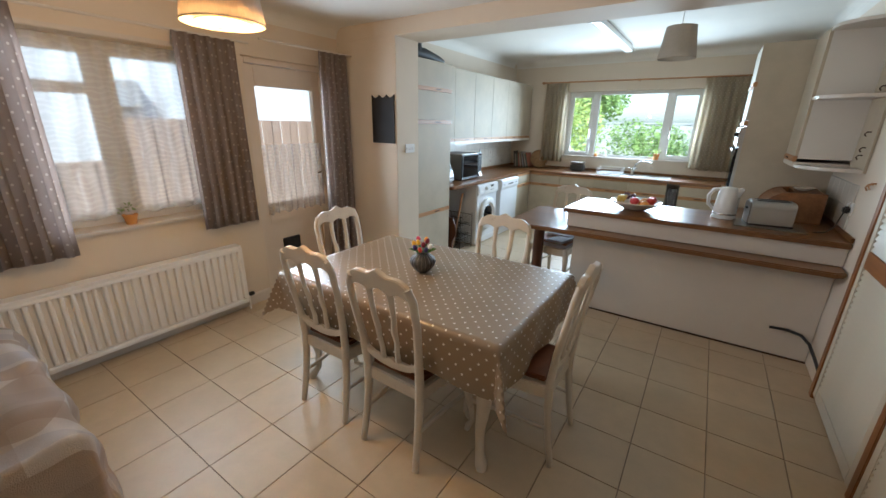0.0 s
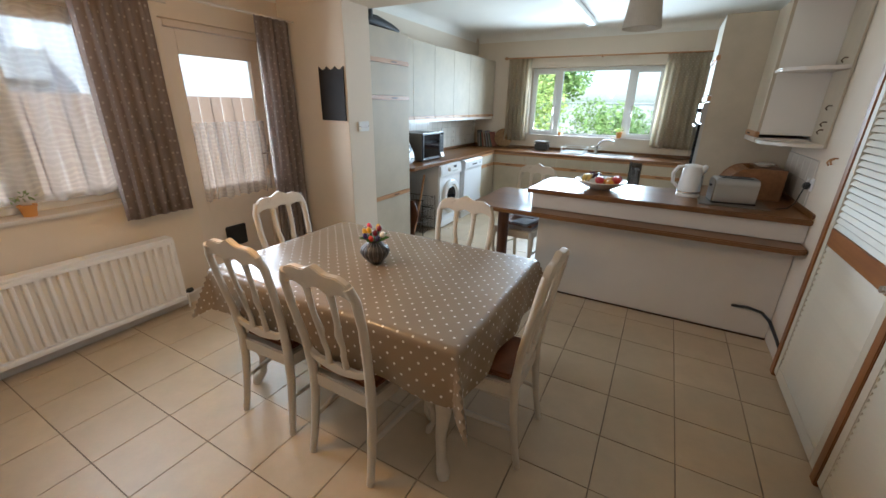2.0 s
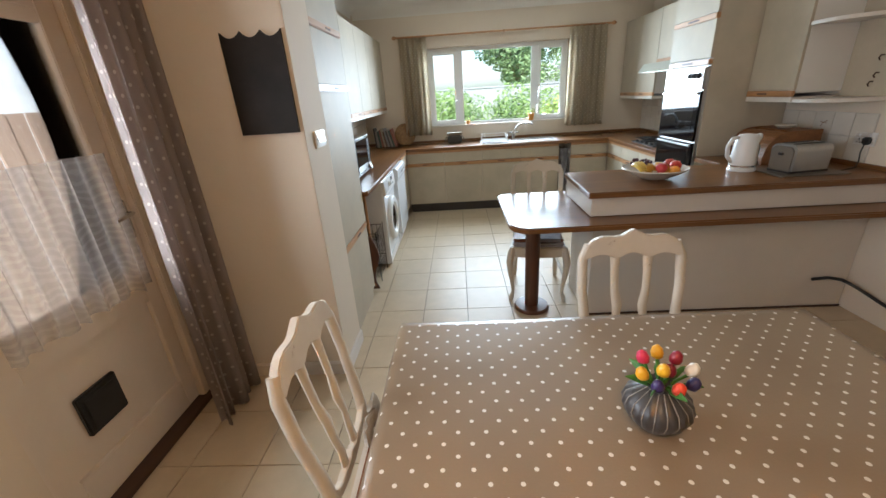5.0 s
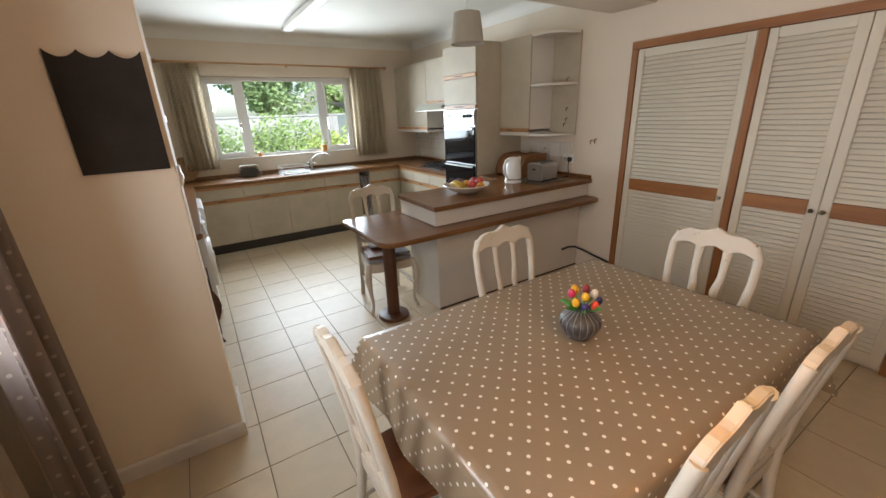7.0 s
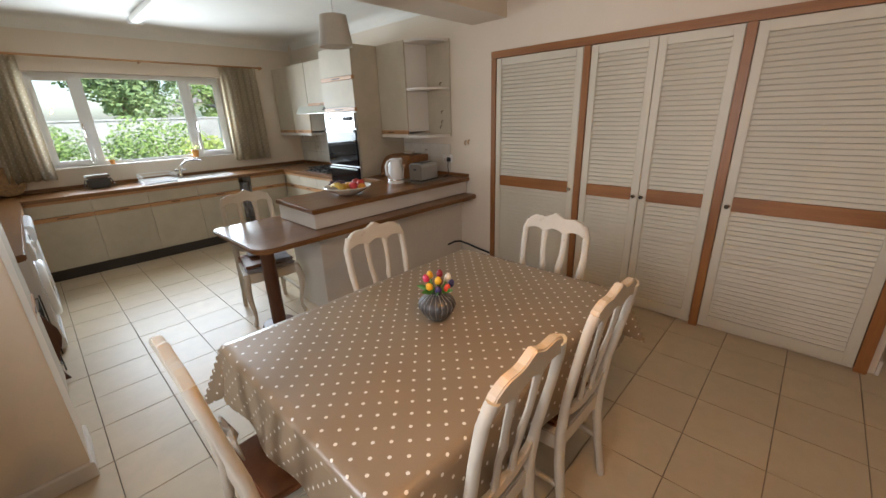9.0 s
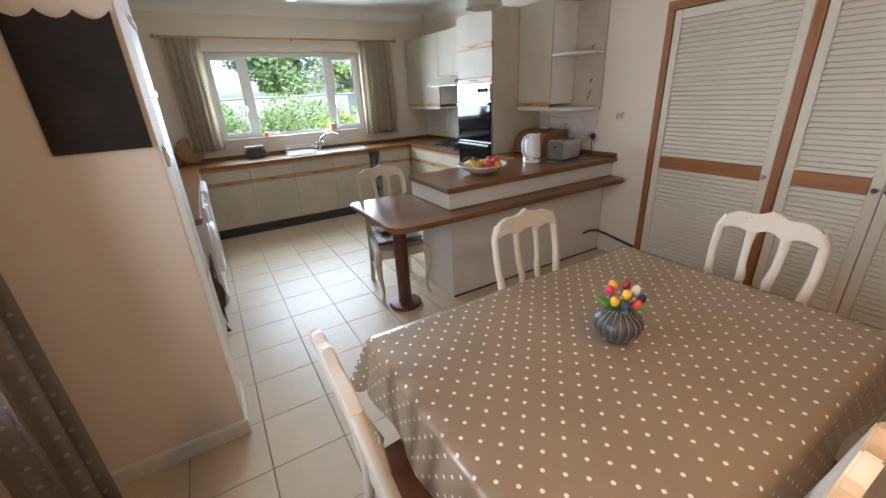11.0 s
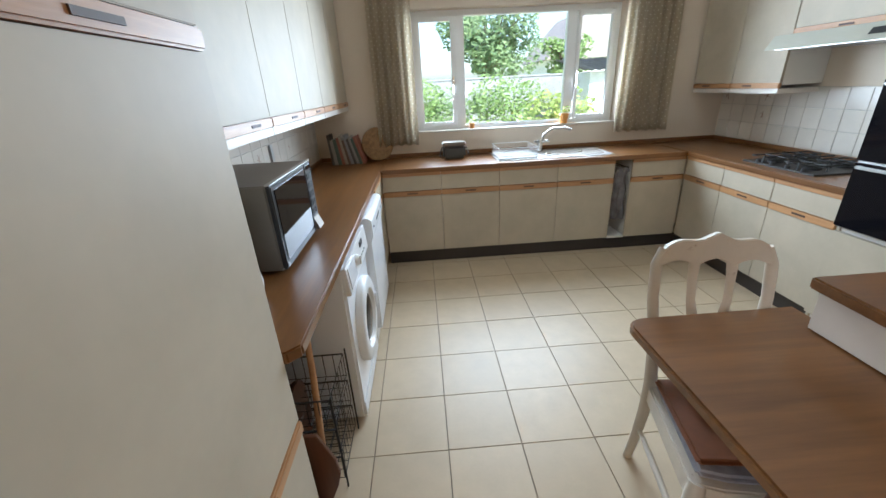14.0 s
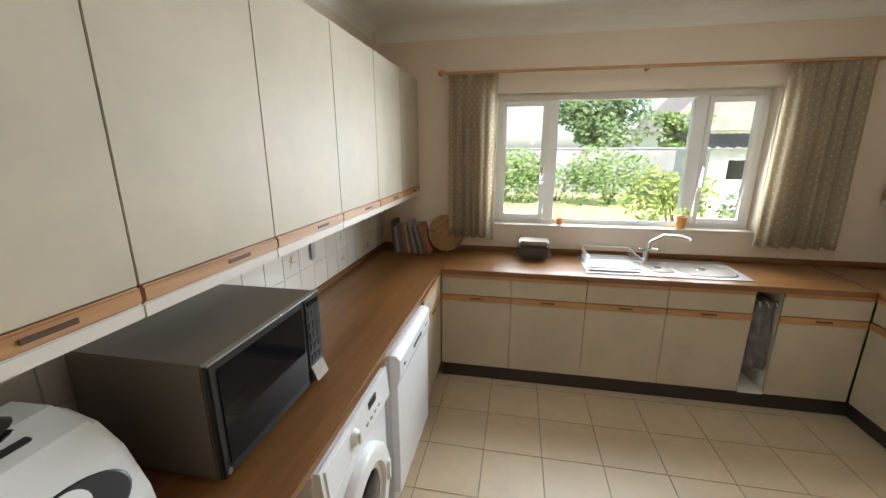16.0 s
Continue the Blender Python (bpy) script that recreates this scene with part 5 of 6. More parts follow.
def bread_maker():
    ob = thing("bread_maker", pose(-2.9, 4.165, 0.901) @ Matrix.Scale(1.1, 4), "white rounded bread maker with dark oval panel", "bread maker")
    prof = [(-0.17, 0.0), (0.17, 0.0), (0.178, 0.05), (0.165, 0.12), (0.12, 0.215), (0.06, 0.268), (-0.02, 0.29), (-0.12, 0.285), (-0.17, 0.25)]
    t = Mesh().prism(prof, -0.13, 0.13, "y", 0.022)
    part("body", t, WHITEPLASTIC, ob)
    face = Matrix.Translation((0.1455, 0, 0.17)) @ Matrix.Rotation(radians(65), 4, "Y")
    e = Mesh().lathe([(0.085, -0.004), (0.085, 0.002), (0.08, 0.004)], (0, 0, 0), 32, squash=(0.62, 1.12))
    e.bm.transform(face)
    p = part("control_panel", e, BLACK, ob, "dark oval control panel")
    for cx, cy, rx, ry, mt, nm in ((-0.018, 0.0, 0.03, 0.034, WHITEPLASTIC, "display_surround"), (-0.018, 0.0, 0.015, 0.02, LCD, "display"), (0.022, -0.04, 0.009, 0.009, STEEL, "button"), (0.028, -0.014, 0.009, 0.009, STEEL, "button"), (0.028, 0.014, 0.009, 0.013, STEEL, "button"), (0.02, 0.04, 0.009, 0.009, STEEL, "button")):
        k = Mesh().lathe([(1, 0.004), (1, 0.0055 if nm != "display" else 0.0068)], (0, 0, 0), 20, squash=(rx, ry))
        k.bm.transform(face @ Matrix.Translation((cx, cy, 0)))
        part(nm, k, mt, p)
    v = Mesh().lathe([(0.07, 0), (0.07, 0.004), (0.06, 0.006)], (-0.06, 0, 0.284), 24, squash=(0.9, 1))
    part("lid_window", v, BLACKGLASS, ob, "dark lid window")
    part("lid_vent", Mesh().box(0.02, 0.035, -0.04, 0.04, 0.276, 0.284, 0.002), BLACK, ob)
    part("lid_seam", Mesh().box(-0.17, 0.124, -0.1315, -0.1295, 0.2, 0.204), LCD, ob)
    part("printed_mark", Mesh().box(0.1765, 0.1785, 0.03, 0.09, 0.05, 0.062), BLACK, ob)


bread_maker()


def washer():
    ob = thing("washing_machine", pose(-2.8, 4.86, 0), "white front-loading washing machine under the worktop", "washing machine")
    x, y0, y1 = -2.505, 4.56, 5.155
    part("casing", Mesh().box(-3.08, x, y0, y1, 0.012, 0.85, 0.012), ENAMEL, ob, "", True)
    part("control_fascia", Mesh().prism([(x + 0.001, 0.71), (x + 0.024, 0.71), (x + 0.012, 0.845), (x + 0.001, 0.845)], y0 + 0.006, y1 - 0.006, "y", 0.003), WHITEPLASTIC, ob, "", True)
    part("drawer", Mesh().prism([(x + 0.02, 0.73), (x + 0.027, 0.73), (x + 0.018, 0.83), (x + 0.011, 0.83)], y0 + 0.03, y0 + 0.19, "y", 0.001), ENAMEL, ob, "", True)
    part("dial", knob_mesh(x + 0.016, 4.79, 0.785, 0.03, 1), WHITEPLASTIC, ob, "", True)
    part("display", Mesh().box(x + 0.014, x + 0.02, 4.93, 5.0, 0.79, 0.82, 0.001), BLACK, ob, "", True)
    for i in range(4):
        part("button", Mesh().box(x + 0.016, x + 0.024, 4.89 + i * 0.04, 4.91 + i * 0.04, 0.745, 0.755, 0.002), LCD, ob, "", True)

    def ring(r0, r1, d, seg=40):
        m = Mesh().lathe([(r1, 0), (r0, 0), (r0, d * 0.7), (r0 - 0.015, d), (r1 + 0.008, d), (r1, d * 0.6)], (0, 0, 0), seg)
        m.bm.transform(Matrix.Translation((x + 0.001, 4.858, 0.42)) @ Matrix.Rotation(radians(90), 4, "Y"))
        return m

    d = part("door", ring(0.225, 0.15, 0.04), WHITEPLASTIC, ob, "white porthole door ring", True)
    b = Mesh().lathe([(0.148, 0.004), (0.14, 0.02), (0.1, 0.034), (0.03, 0.04)], (0, 0, 0), 36)
    b.bm.transform(Matrix.Translation((x + 0.001, 4.858, 0.42)) @ Matrix.Rotation(radians(90), 4, "Y"))
    part("porthole_glass", b, BLACKGLASS, d, "dark bowed glass")
    part("door_latch", Mesh().box(x + 0.03, x + 0.05, 5.03, 5.06, 0.37, 0.47, 0.006), ENAMEL, d)
    part("kick_panel", Mesh().box(x + 0.001, x + 0.006, y0 + 0.01, y1 - 0.01, 0.02, 0.1, 0.002), WHITEPLASTIC, ob, "", True)


washer()


def dishwasher():
    ob = thing("dishwasher", pose(-2.78, 5.52, 0), "white freestanding dishwasher beside the washing machine", "dishwasher")
    x, y0, y1 = -2.47, 5.22, 5.82
    part("casing", Mesh().box(-3.08, x - 0.04, y0, y1, 0.0, 0.85, 0.006), ENAMEL, ob, "", True)
    d = part("door", Mesh().prism([(x - 0.038, 0.1), (x, 0.1), (x, 0.70), (x + 0.014, 0.74), (x + 0.014, 0.83), (x - 0.004, 0.85), (x - 0.038, 0.85)], y0 + 0.002, y1 - 0.002, "y", 0.004), ENAMEL, ob, "", True)
    part("handle_recess", Mesh().box(x + 0.0135, x + 0.0165, 5.46, 5.62, 0.765, 0.785, 0.001), BLACK, d)
    part("button", Mesh().box(x + 0.0135, x + 0.018, 5.29, 5.305, 0.77, 0.785, 0.002), BLACK, d)
    part("badge", Mesh().box(x + 0.0135, x + 0.0158, 5.7, 5.76, 0.768, 0.782, 0.001), LCD, d)
    part("kick_panel", Mesh().box(x - 0.05, x - 0.038, y0 + 0.004, y1 - 0.004, 0.0, 0.098, 0.002), WHITEPLASTIC, ob, "", True)


dishwasher()


def under_counter():
    bay = Mesh().box(KX + 0.002, KX + 0.01, 3.94, 4.54, 0.0, 0.85)
    structure("bay_back", bay, DARKWOOD, "dark back of the open bay", "panel")
    r = thing("wire_rack", pose(-2.72, 4.34, 0), "dark wire drawer rack in the open bay", "rack")
    for z in (0.04, 0.19, 0.34):
        top = z + 0.12
        rim = Mesh().tube([(-3.05, 4.22, top), (-2.55, 4.22, top), (-2.55, 4.5, top), (-3.05, 4.5, top), (-3.05, 4.22, top)], 0.004, 6)
        basket = part("wire_basket", rim, IRON, r, "", True)
        for i in range(12):
            xx = -3.05 + i * 0.0455
            part("wire", Mesh().tube([(xx, 4.22, top), (xx, 4.22, z), (xx, 4.5, z), (xx, 4.5, top)], 0.002, 4), IRON, basket)
        for i in range(8):
            yy = 4.22 + i * 0.04
            part("wire", Mesh().tube([(-3.05, yy, z), (-2.55, yy, z), (-2.55, yy, top)], 0.002, 4), IRON, basket)
    for xx, y in ((-3.06, 4.21), (-2.54, 4.21), (-3.06, 4.51), (-2.54, 4.51)):
        part("upright", Mesh().tube([(xx, y, 0), (xx, y, 0.48)], 0.004), IRON, r, "", True)
    b = Mesh().prism(arc(4.34, 0.33, 0.11, 0, 180, 10) + [(4.23, 0.12), (4.45, 0.12)], -2.74, -2.72, "x", 0.004)
    single("chopping_board", b, DARKWOOD, "dark wooden board with rounded top", "chopping board")
    o = [(-2.52 - 0.03 * math.sin(k * 0.9), 0.02 + k * 0.06) for k in range(9)] + [(-3.0, 0.5), (-3.0, 0.02)]
    single("wooden_rack_side", Mesh().prism(o, 4.02, 4.035, "y", 0.002), DARKWOOD, "dark wooden rack with wavy front edge", "rack")
    st = Mesh().tube([(-2.56, 4.02, 0.05), (-2.62, 4.3, 0.5), (-2.66, 4.44, 0.74)], 0.014, 8)
    single("wooden_pole", st, OAK_Y, "pale wooden pole leaning in the bay", "pole")
    g = Mesh().lathe([(0.08, 0), (0.1, 0.05), (0.09, 0.16), (0.05, 0.2)], (-2.85, 4.12, 0.0), 14, 5, 0.1)
    single("shopping_bag", g, colour_mat("green_bag", (0.03, 0.10, 0.05), 0.6), "crumpled dark green bag in the bay", "bag")


under_counter()

# ---------------------------------------------------------------- back counter things


def sink():
    ob = thing("kitchen_sink", pose(-0.97, 6.7, 0.9), "stainless one-and-a-half bowl sink with mixer tap", "sink")
    part("rim", Mesh().box(-1.47, -0.42, 6.475, 6.94, 0.9, 0.906, 0.0025), STEEL, ob, "", True)

    def basin(cx, cy, rx, ry):
        t = bmesh.new()
        rings = []
        for s, z in ((1.08, 0.0065), (1.02, 0.012), (0.98, 0.0115), (0.95, 0.0075)):
            rings.append([t.verts.new((cx + rx * s * math.copysign(abs(math.cos(a)) ** 0.6, math.cos(a)), cy + ry * s * math.copysign(abs(math.sin(a)) ** 0.6, math.sin(a)), 0.9 + z)) for a in [2 * math.pi * i / 32 for i in range(32)]])
        for a, b in zip(rings, rings[1:]):
            for i in range(32):
                t.faces.new((a[i], a[(i + 1) % 32], b[(i + 1) % 32], b[i]))
        t.faces.new(rings[-1])
        return Mesh().add(t)

    for cx, rx, ry in ((-0.66, 0.19, 0.17), (-0.95, 0.085, 0.13)):
        # Basins have no depth; the darker metal paints in their shade.
        part("basin", basin(cx, 6.69, rx, ry), GREYMETAL, ob, "flat steel basin with its shade put into a darker metal", True)
        part("drain", Mesh().lathe([(0.03, 0), (0.028, 0.003)], (cx, 6.69, 0.9078), 16), CHROME, ob, "", True)
    for i in range(7):
        part("drainer_rib", Mesh().box(-1.43, -1.1, 6.54 + i * 0.05, 6.55 + i * 0.05, 0.9055, 0.909, 0.001), STEEL, ob, "", True)
    tap = part("tap_body", Mesh().lathe([(0.03, 0), (0.026, 0.02), (0.022, 0.1), (0.018, 0.115)], (-0.98, 6.88, 0.906), 18), CHROME, ob, "chrome mixer tap", True)
    part("spout", Mesh().tube([(-0.98, 6.88, 0.97), (-0.95, 6.87, 1.06), (-0.88, 6.84, 1.115), (-0.78, 6.80, 1.12), (-0.72, 6.78, 1.10)], [0.014, 0.013, 0.012, 0.012, 0.012], 10), CHROME, tap)
    for s in (-1, 1):
        part("tap_handle", Mesh().tube([(-0.98, 6.88, 0.99), (-0.98 + s * 0.045, 6.85, 1.0), (-0.98 + s * 0.07, 6.83, 1.005)], [0.01, 0.012, 0.009], 8), CHROME, tap)


sink()


def dish_rack():
    ob = thing("dish_rack", pose(-1.28, 6.7, 0.91), "white wire dish rack on the drainer", "dish rack")
    part("tray", Mesh().box(-1.45, -1.1, 6.52, 6.9, 0.9095, 0.918, 0.003), WHITEPLASTIC, ob, "", True)
    m = Mesh()
    for z in (0.93, 1.0):
        m.tube([(-1.45, 6.53, z), (-1.1, 6.53, z), (-1.1, 6.89, z), (-1.45, 6.89, z), (-1.45, 6.53, z)], 0.0035, 6)
    for i in range(12):
        y = 6.53 + i * 0.0327
        m.tube([(-1.45, y, 1.0), (-1.45, y, 0.925), (-1.1, y, 0.925), (-1.1, y, 1.0)], 0.002, 4)
    part("wire_frame", m, WHITEPLASTIC, ob, "", True)


dish_rack()
pot = thing("compost_caddy", pose(-1.83, 6.82, 0.9), "dark grey lidded caddy by the window", "caddy")
part("body", Mesh().box(-1.935, -1.725, 6.74, 6.9, 0.901, 1.02, 0.02), SAUCE, pot, "", True)
part("lid", Mesh().box(-1.945, -1.715, 6.73, 6.91, 1.02, 1.05, 0.012), GREYMETAL, pot, "grey lid", True)
part("handle", Mesh().tube([(-1.945, 6.82, 1.0), (-1.96, 6.80, 0.96), (-1.965, 6.75, 0.93)], 0.005, 6).tube([(-1.715, 6.82, 1.0), (-1.70, 6.80, 0.96), (-1.695, 6.75, 0.93)], 0.005, 6), SAUCE, pot, "", True)
rnd = random.Random(8)
cols = [(0.10, 0.09, 0.085), (0.35, 0.32, 0.28), (0.08, 0.12, 0.10), (0.32, 0.12, 0.08), (0.42, 0.36, 0.26), (0.16, 0.10, 0.07), (0.3, 0.3, 0.3)]
bookmats = [colour_mat("book_cover", c, 0.5) for c in cols]
PAGES = colour_mat("book_pages", (0.62, 0.57, 0.46), 0.9)
y = 0.0
for i in range(11):
    w, h, d = rnd.uniform(0.018, 0.03), rnd.uniform(0.22, 0.275), rnd.uniform(0.17, 0.2)
    lean = 4 + i * 1.2
    bk = thing("book", pose(-2.98 + y, 6.86, 0.902, 0, -lean, 0), "worn cookery book standing by the wall", "book", "cookery books")
    part("cover", Mesh().box(0, 0.003, -d / 2, d / 2, 0, h, 0.001).box(w - 0.003, w, -d / 2, d / 2, 0, h, 0.001).box(0.003, w - 0.003, -d / 2, -d / 2 + 0.003, 0, h), bookmats[i % 7], bk)
    part("pages", Mesh().box(0.0035, w - 0.0035, -d / 2 + 0.004, d / 2 - 0.004, 0.004, h - 0.006), PAGES, bk)
    y += w + 0.006
bs = thing("round_board", pose(-2.56, 6.93, 0.9, 0, 0, 20), "round woven mat leaning against the wall", "mat")
t = Mesh().lathe([(0.15, -0.006), (0.155, 0), (0.15, 0.006)], (0, 0, 0), 32)
t.bm.transform(Matrix.Translation((0, -0.02, 0.158)) @ Matrix.Rotation(radians(80), 4, "X"))
part("disc", t, WICKER, bs)
for i, r in enumerate((0.05, 0.09, 0.13)):
    t = Mesh().tube([(r * math.cos(a), r * math.sin(a), 0.007) for a in [k * 2 * math.pi / 24 for k in range(25)]], 0.004, 6)
    t.bm.transform(Matrix.Translation((0, -0.02, 0.158)) @ Matrix.Rotation(radians(80), 4, "X"))
    part("coil", t, WICKER, bs)


def pot_plant(x, y, z, mat, label, r=0.04, h=0.08, leafmat=LEAF_B, seed=1, n=40):
    ob = thing("pot_plant", pose(x, y, z), label, "potted plant")
    part("pot", Mesh().lathe([(r * 0.75, 0), (r, h * 0.85), (r * 1.1, h * 0.86), (r * 1.1, h), (r * 0.9, h), (r * 0.85, h * 0.9)], (0, 0, 0), 20), mat, ob)
    rr = random.Random(seed)
    m = Mesh()
    t = bmesh.new()
    for _ in range(n):
        a, e, d = rr.uniform(0, 6.28), rr.uniform(0.1, 1.4), rr.uniform(0.3, 1) * r * 1.7
        c = Vector((d * math.cos(a) * math.cos(e), d * math.sin(a) * math.cos(e), h + 0.01 + d * math.sin(e)))
        ax = Vector((rr.uniform(-1, 1), rr.uniform(-1, 1), rr.uniform(-1, 1))).normalized()
        b = ax.orthogonal().normalized()
        s = r * 0.35
        t.faces.new([t.verts.new(c + s * q) for q in (ax, b * 0.5, -ax, -b * 0.5)])
    m.add(t)
    part("foliage", m, leafmat, ob)
    return ob


pot_plant(-0.70, BY + 0.05, 1.137, TERRACOTTA, "small plant in an orange pot on the sill", 0.042, 0.09, LEAF_B, 4)
pot_plant(-1.62, BY + 0.06, 1.137, TERRACOTTA, "tiny yellow plant pot on the sill", 0.028, 0.05, LEAF_B, 5, 20)
pot_plant(LX - 0.06, 0.99, 0.91, TERRACOTTA, "small plant pot on the dining sill", 0.042, 0.07, LEAF_C, 6, 24)

# ---------------------------------------------------------------- lamps


def pendant(name, x, y, z, r0, r1, h, ceiling, lit, label):
    ob = thing(name, pose(x, y, z), label, "pendant lamp")
    n = 40
    prof = [(r0, 0.0), (r1, h), (r1 - 0.004, h), (r0 - 0.004, 0.0)]
    t = bmesh.new()
    rings = [[t.verts.new((r * math.cos(2 * math.pi * i / n), r * math.sin(2 * math.pi * i / n), zz)) for i in range(n)] for r, zz in prof]
    for a, b in zip(rings, rings[1:] + rings[:1]):
        for i in range(n):
            t.faces.new((a[i], a[(i + 1) % n], b[(i + 1) % n], b[i]))
    part("shade", Mesh().add(t), SHADE, ob, "tapered linen drum shade")
    part("flex", Mesh().tube([(0, 0, h * 0.7), (0, 0, ceiling - z - 0.02)], 0.004, 6), WHITEPLASTIC, ob)
    part("ceiling_rose", Mesh().lathe([(0.045, 0), (0.035, -0.02), (0.012, -0.03)][::-1], (0, 0, ceiling - z), 20), WHITEPLASTIC, ob)
    part("lamp_holder", Mesh().lathe([(0.02, 0), (0.022, 0.05), (0.01, 0.06)], (0, 0, h * 0.6), 14), WHITEPLASTIC, ob)
    part("spider", Mesh().tube([(-r1 + 0.004, 0, h - 0.01), (0, 0, h - 0.02), (r1 - 0.004, 0, h - 0.01)], 0.003, 6), STEEL, ob)
    rim = Mesh().tube([((r0 - 0.002) * math.cos(2 * math.pi * i / n), (r0 - 0.002) * math.sin(2 * math.pi * i / n), 0.002) for i in range(n + 1)], 0.003, 6)
    part("rim", rim, SHADE, ob)
    if lit:
        part("diffuser", Mesh().lathe([(r0 * 0.66, 0.0), (r0 * 0.67, 0.004), (r0 * 0.6, 0.008)], (0, 0, 0.004), 32), BULB, ob, "glowing amber diffuser")
    else:
        part("bulb", Mesh().lathe([(0.012, 0), (0.03, 0.02), (0.03, 0.04), (0.014, 0.07)], (0, 0, h * 0.3), 16), ENAMEL, ob)
    return ob


pendant("pendant_lamp", -1.68, 0.94, 1.985, 0.152, 0.128, 0.2, DC, True, "lit pendant lamp with linen shade")
lamp = new("pendant_glow", bpy.data.lights.new("pendant_glow", "POINT"))
lamp.data.energy, lamp.data.color, lamp.data.shadow_soft_size = PENDANT_WATTS, (1.0, 0.51, 0.16), 0.04
lamp.matrix_basis = pose(-1.68, 0.94, 1.91)
pendant("pendant_lamp", -0.36, 3.79, 2.14, 0.135, 0.105, 0.225, KC, False, "unlit pendant lamp with linen shade")
tl = thing("fluorescent_light", pose(-1.13, 5.5, KC), "slim fluorescent tube light on the ceiling", "ceiling light")
part("batten", Mesh().box(-1.215, -1.145, 4.35, 6.27, KC - 0.035, KC - 0.001, 0.003), WHITEPLASTIC, tl, "", True)
part("diffuser", Mesh().prism([(-1.24, KC - 0.036), (-1.23, KC - 0.075), (-1.20, KC - 0.085), (-1.16, KC - 0.085), (-1.13, KC - 0.075), (-1.12, KC - 0.036)], 4.38, 6.24, "y", 0.003), DIFFUSER, tl, "", True)
for y in (4.36, 6.242):
    part("end_cap", Mesh().box(-1.245, -1.115, y, y + 0.018, KC - 0.088, KC - 0.034, 0.003), WHITEPLASTIC, tl, "", True)

# ---------------------------------------------------------------- armchair with throw
sofa = thing("armchair", pose(-2.5, -0.15, 0), "armchair covered with a pale checked throw", "armchair")
part("frame", Mesh().box(-2.95, -1.85, -0.7, 0.16, 0.06, 0.42, 0.04), CHAIRWHITE, sofa, "", True)
for x in (-2.9, -1.9):
    for yy in (-0.65, 0.07):
        part("foot", Mesh().lathe([(0.025, 0), (0.03, 0.06)], (x, yy, 0.0), 12), DARKWOOD, sofa, "", True)


def throw_at(i, j):
    s, h = i / 40, j / 30
    x = -3.02 + s * 1.36
    if h < 0.6:
        y, z = -0.72 + h / 0.6 * 0.95, 0.56 + 0.05 * math.sin(s * 5) - 0.07 * s + 0.015 * math.sin(h * 14)
        z -= max(0, h - 0.5) * 0.3
    else:
        d = (h - 0.6) / 0.4
        y = 0.23 + 0.06 * math.sqrt(d) + 0.022 * math.sin(s * 19) * d
        z = 0.56 + 0.05 * math.sin(s * 5) - 0.07 * s - 0.03 - d * 0.36
    z += 0.014 * math.sin(s * 31 + 9 * h) + 0.01 * math.sin(h * 43 - s * 12)
    y += 0.012 * math.sin(s * 27 + h * 16)
    edge = max(0, s - 0.88) / 0.12
    return (x - 0.03 * edge, y, z - 0.33 * edge * (1 - 0.5 * max(0, h - 0.6)))


part("throw", Mesh().grid(80, 60, lambda i, j: throw_at(i / 2, j / 2), None, 0.008), THROW, sofa, "cream and brown checked throw", True)


# ---------------------------------------------------------------- garden and outside
gr = Mesh()
gr.box(-400, 400, -400, 400, -0.62, -0.30)
structure("ground", gr, LAWN, "sunlit garden grass", "ground")
pv = Mesh().box(-4.6, 6.0, BY + 0.28, 10.3, -0.3, -0.08).box(-5.9, LX - 0.3, -4.0, BY + 0.28, -0.3, -0.05)
structure("pavement", pv, PATIO, "pale stone patio and side path", "patio")


def foliage(centres, count, size, seed, squash=0.9):
    """Loose leaves over lumpy clusters."""
    rr = random.Random(seed)
    verts, faces = [], []
    for cx, cy, cz, r in centres:
        for _ in range(int(count * r * r)):
            v = Vector((rr.gauss(0, 1), rr.gauss(0, 1), rr.gauss(0, 1))).normalized()
            d = r * (0.55 + 0.5 * rr.random() ** 0.6)
            c = Vector((cx, cy, cz)) + Vector((v.x * d, v.y * d, v.z * d * squash))
            a = Vector((rr.uniform(-1, 1), rr.uniform(-1, 1), rr.uniform(-0.6, 0.6))).normalized()
            b = a.orthogonal().normalized()
            s = size * rr.uniform(0.6, 1.4)
            k = len(verts)
            verts += [c + s * a, c + s * 0.55 * b, c - s * a, c - s * 0.55 * b]
            faces.append((k, k + 1, k + 2, k + 3))
    data = bpy.data.meshes.new("foliage")
    data.from_pydata([tuple(v) for v in verts], [], faces)
    return data


def clump(x, y, r, h, n, seed):
    rr = random.Random(seed)
    return [(x + rr.uniform(-r, r), y + rr.uniform(-r * 0.6, r * 0.6), -0.3 + h * rr.uniform(0.25, 0.8), h * rr.uniform(0.28, 0.45)) for _ in range(n)]


def shrub(x, y, r, h, mat, seed, label, n=7, count=420, size=0.075):
    ob = thing("shrub", pose(x, y, -0.3), label, "shrub", "garden shrubs")
    data = foliage(clump(x, y, r, h, n, seed), count, size, seed)
    data.materials.append(mat)
    part("foliage", data, mat, ob, "", True)
    m = Mesh()
    rr = random.Random(seed)
    for _ in range(5):
        m.tube([(x + rr.uniform(-0.1, 0.1), y, -0.31), (x + rr.uniform(-r, r) * 0.6, y + rr.uniform(-r, r) * 0.3, -0.3 + h * 0.6)], [0.03, 0.01], 6)
    part("stems", m, BARK, ob, "", True)


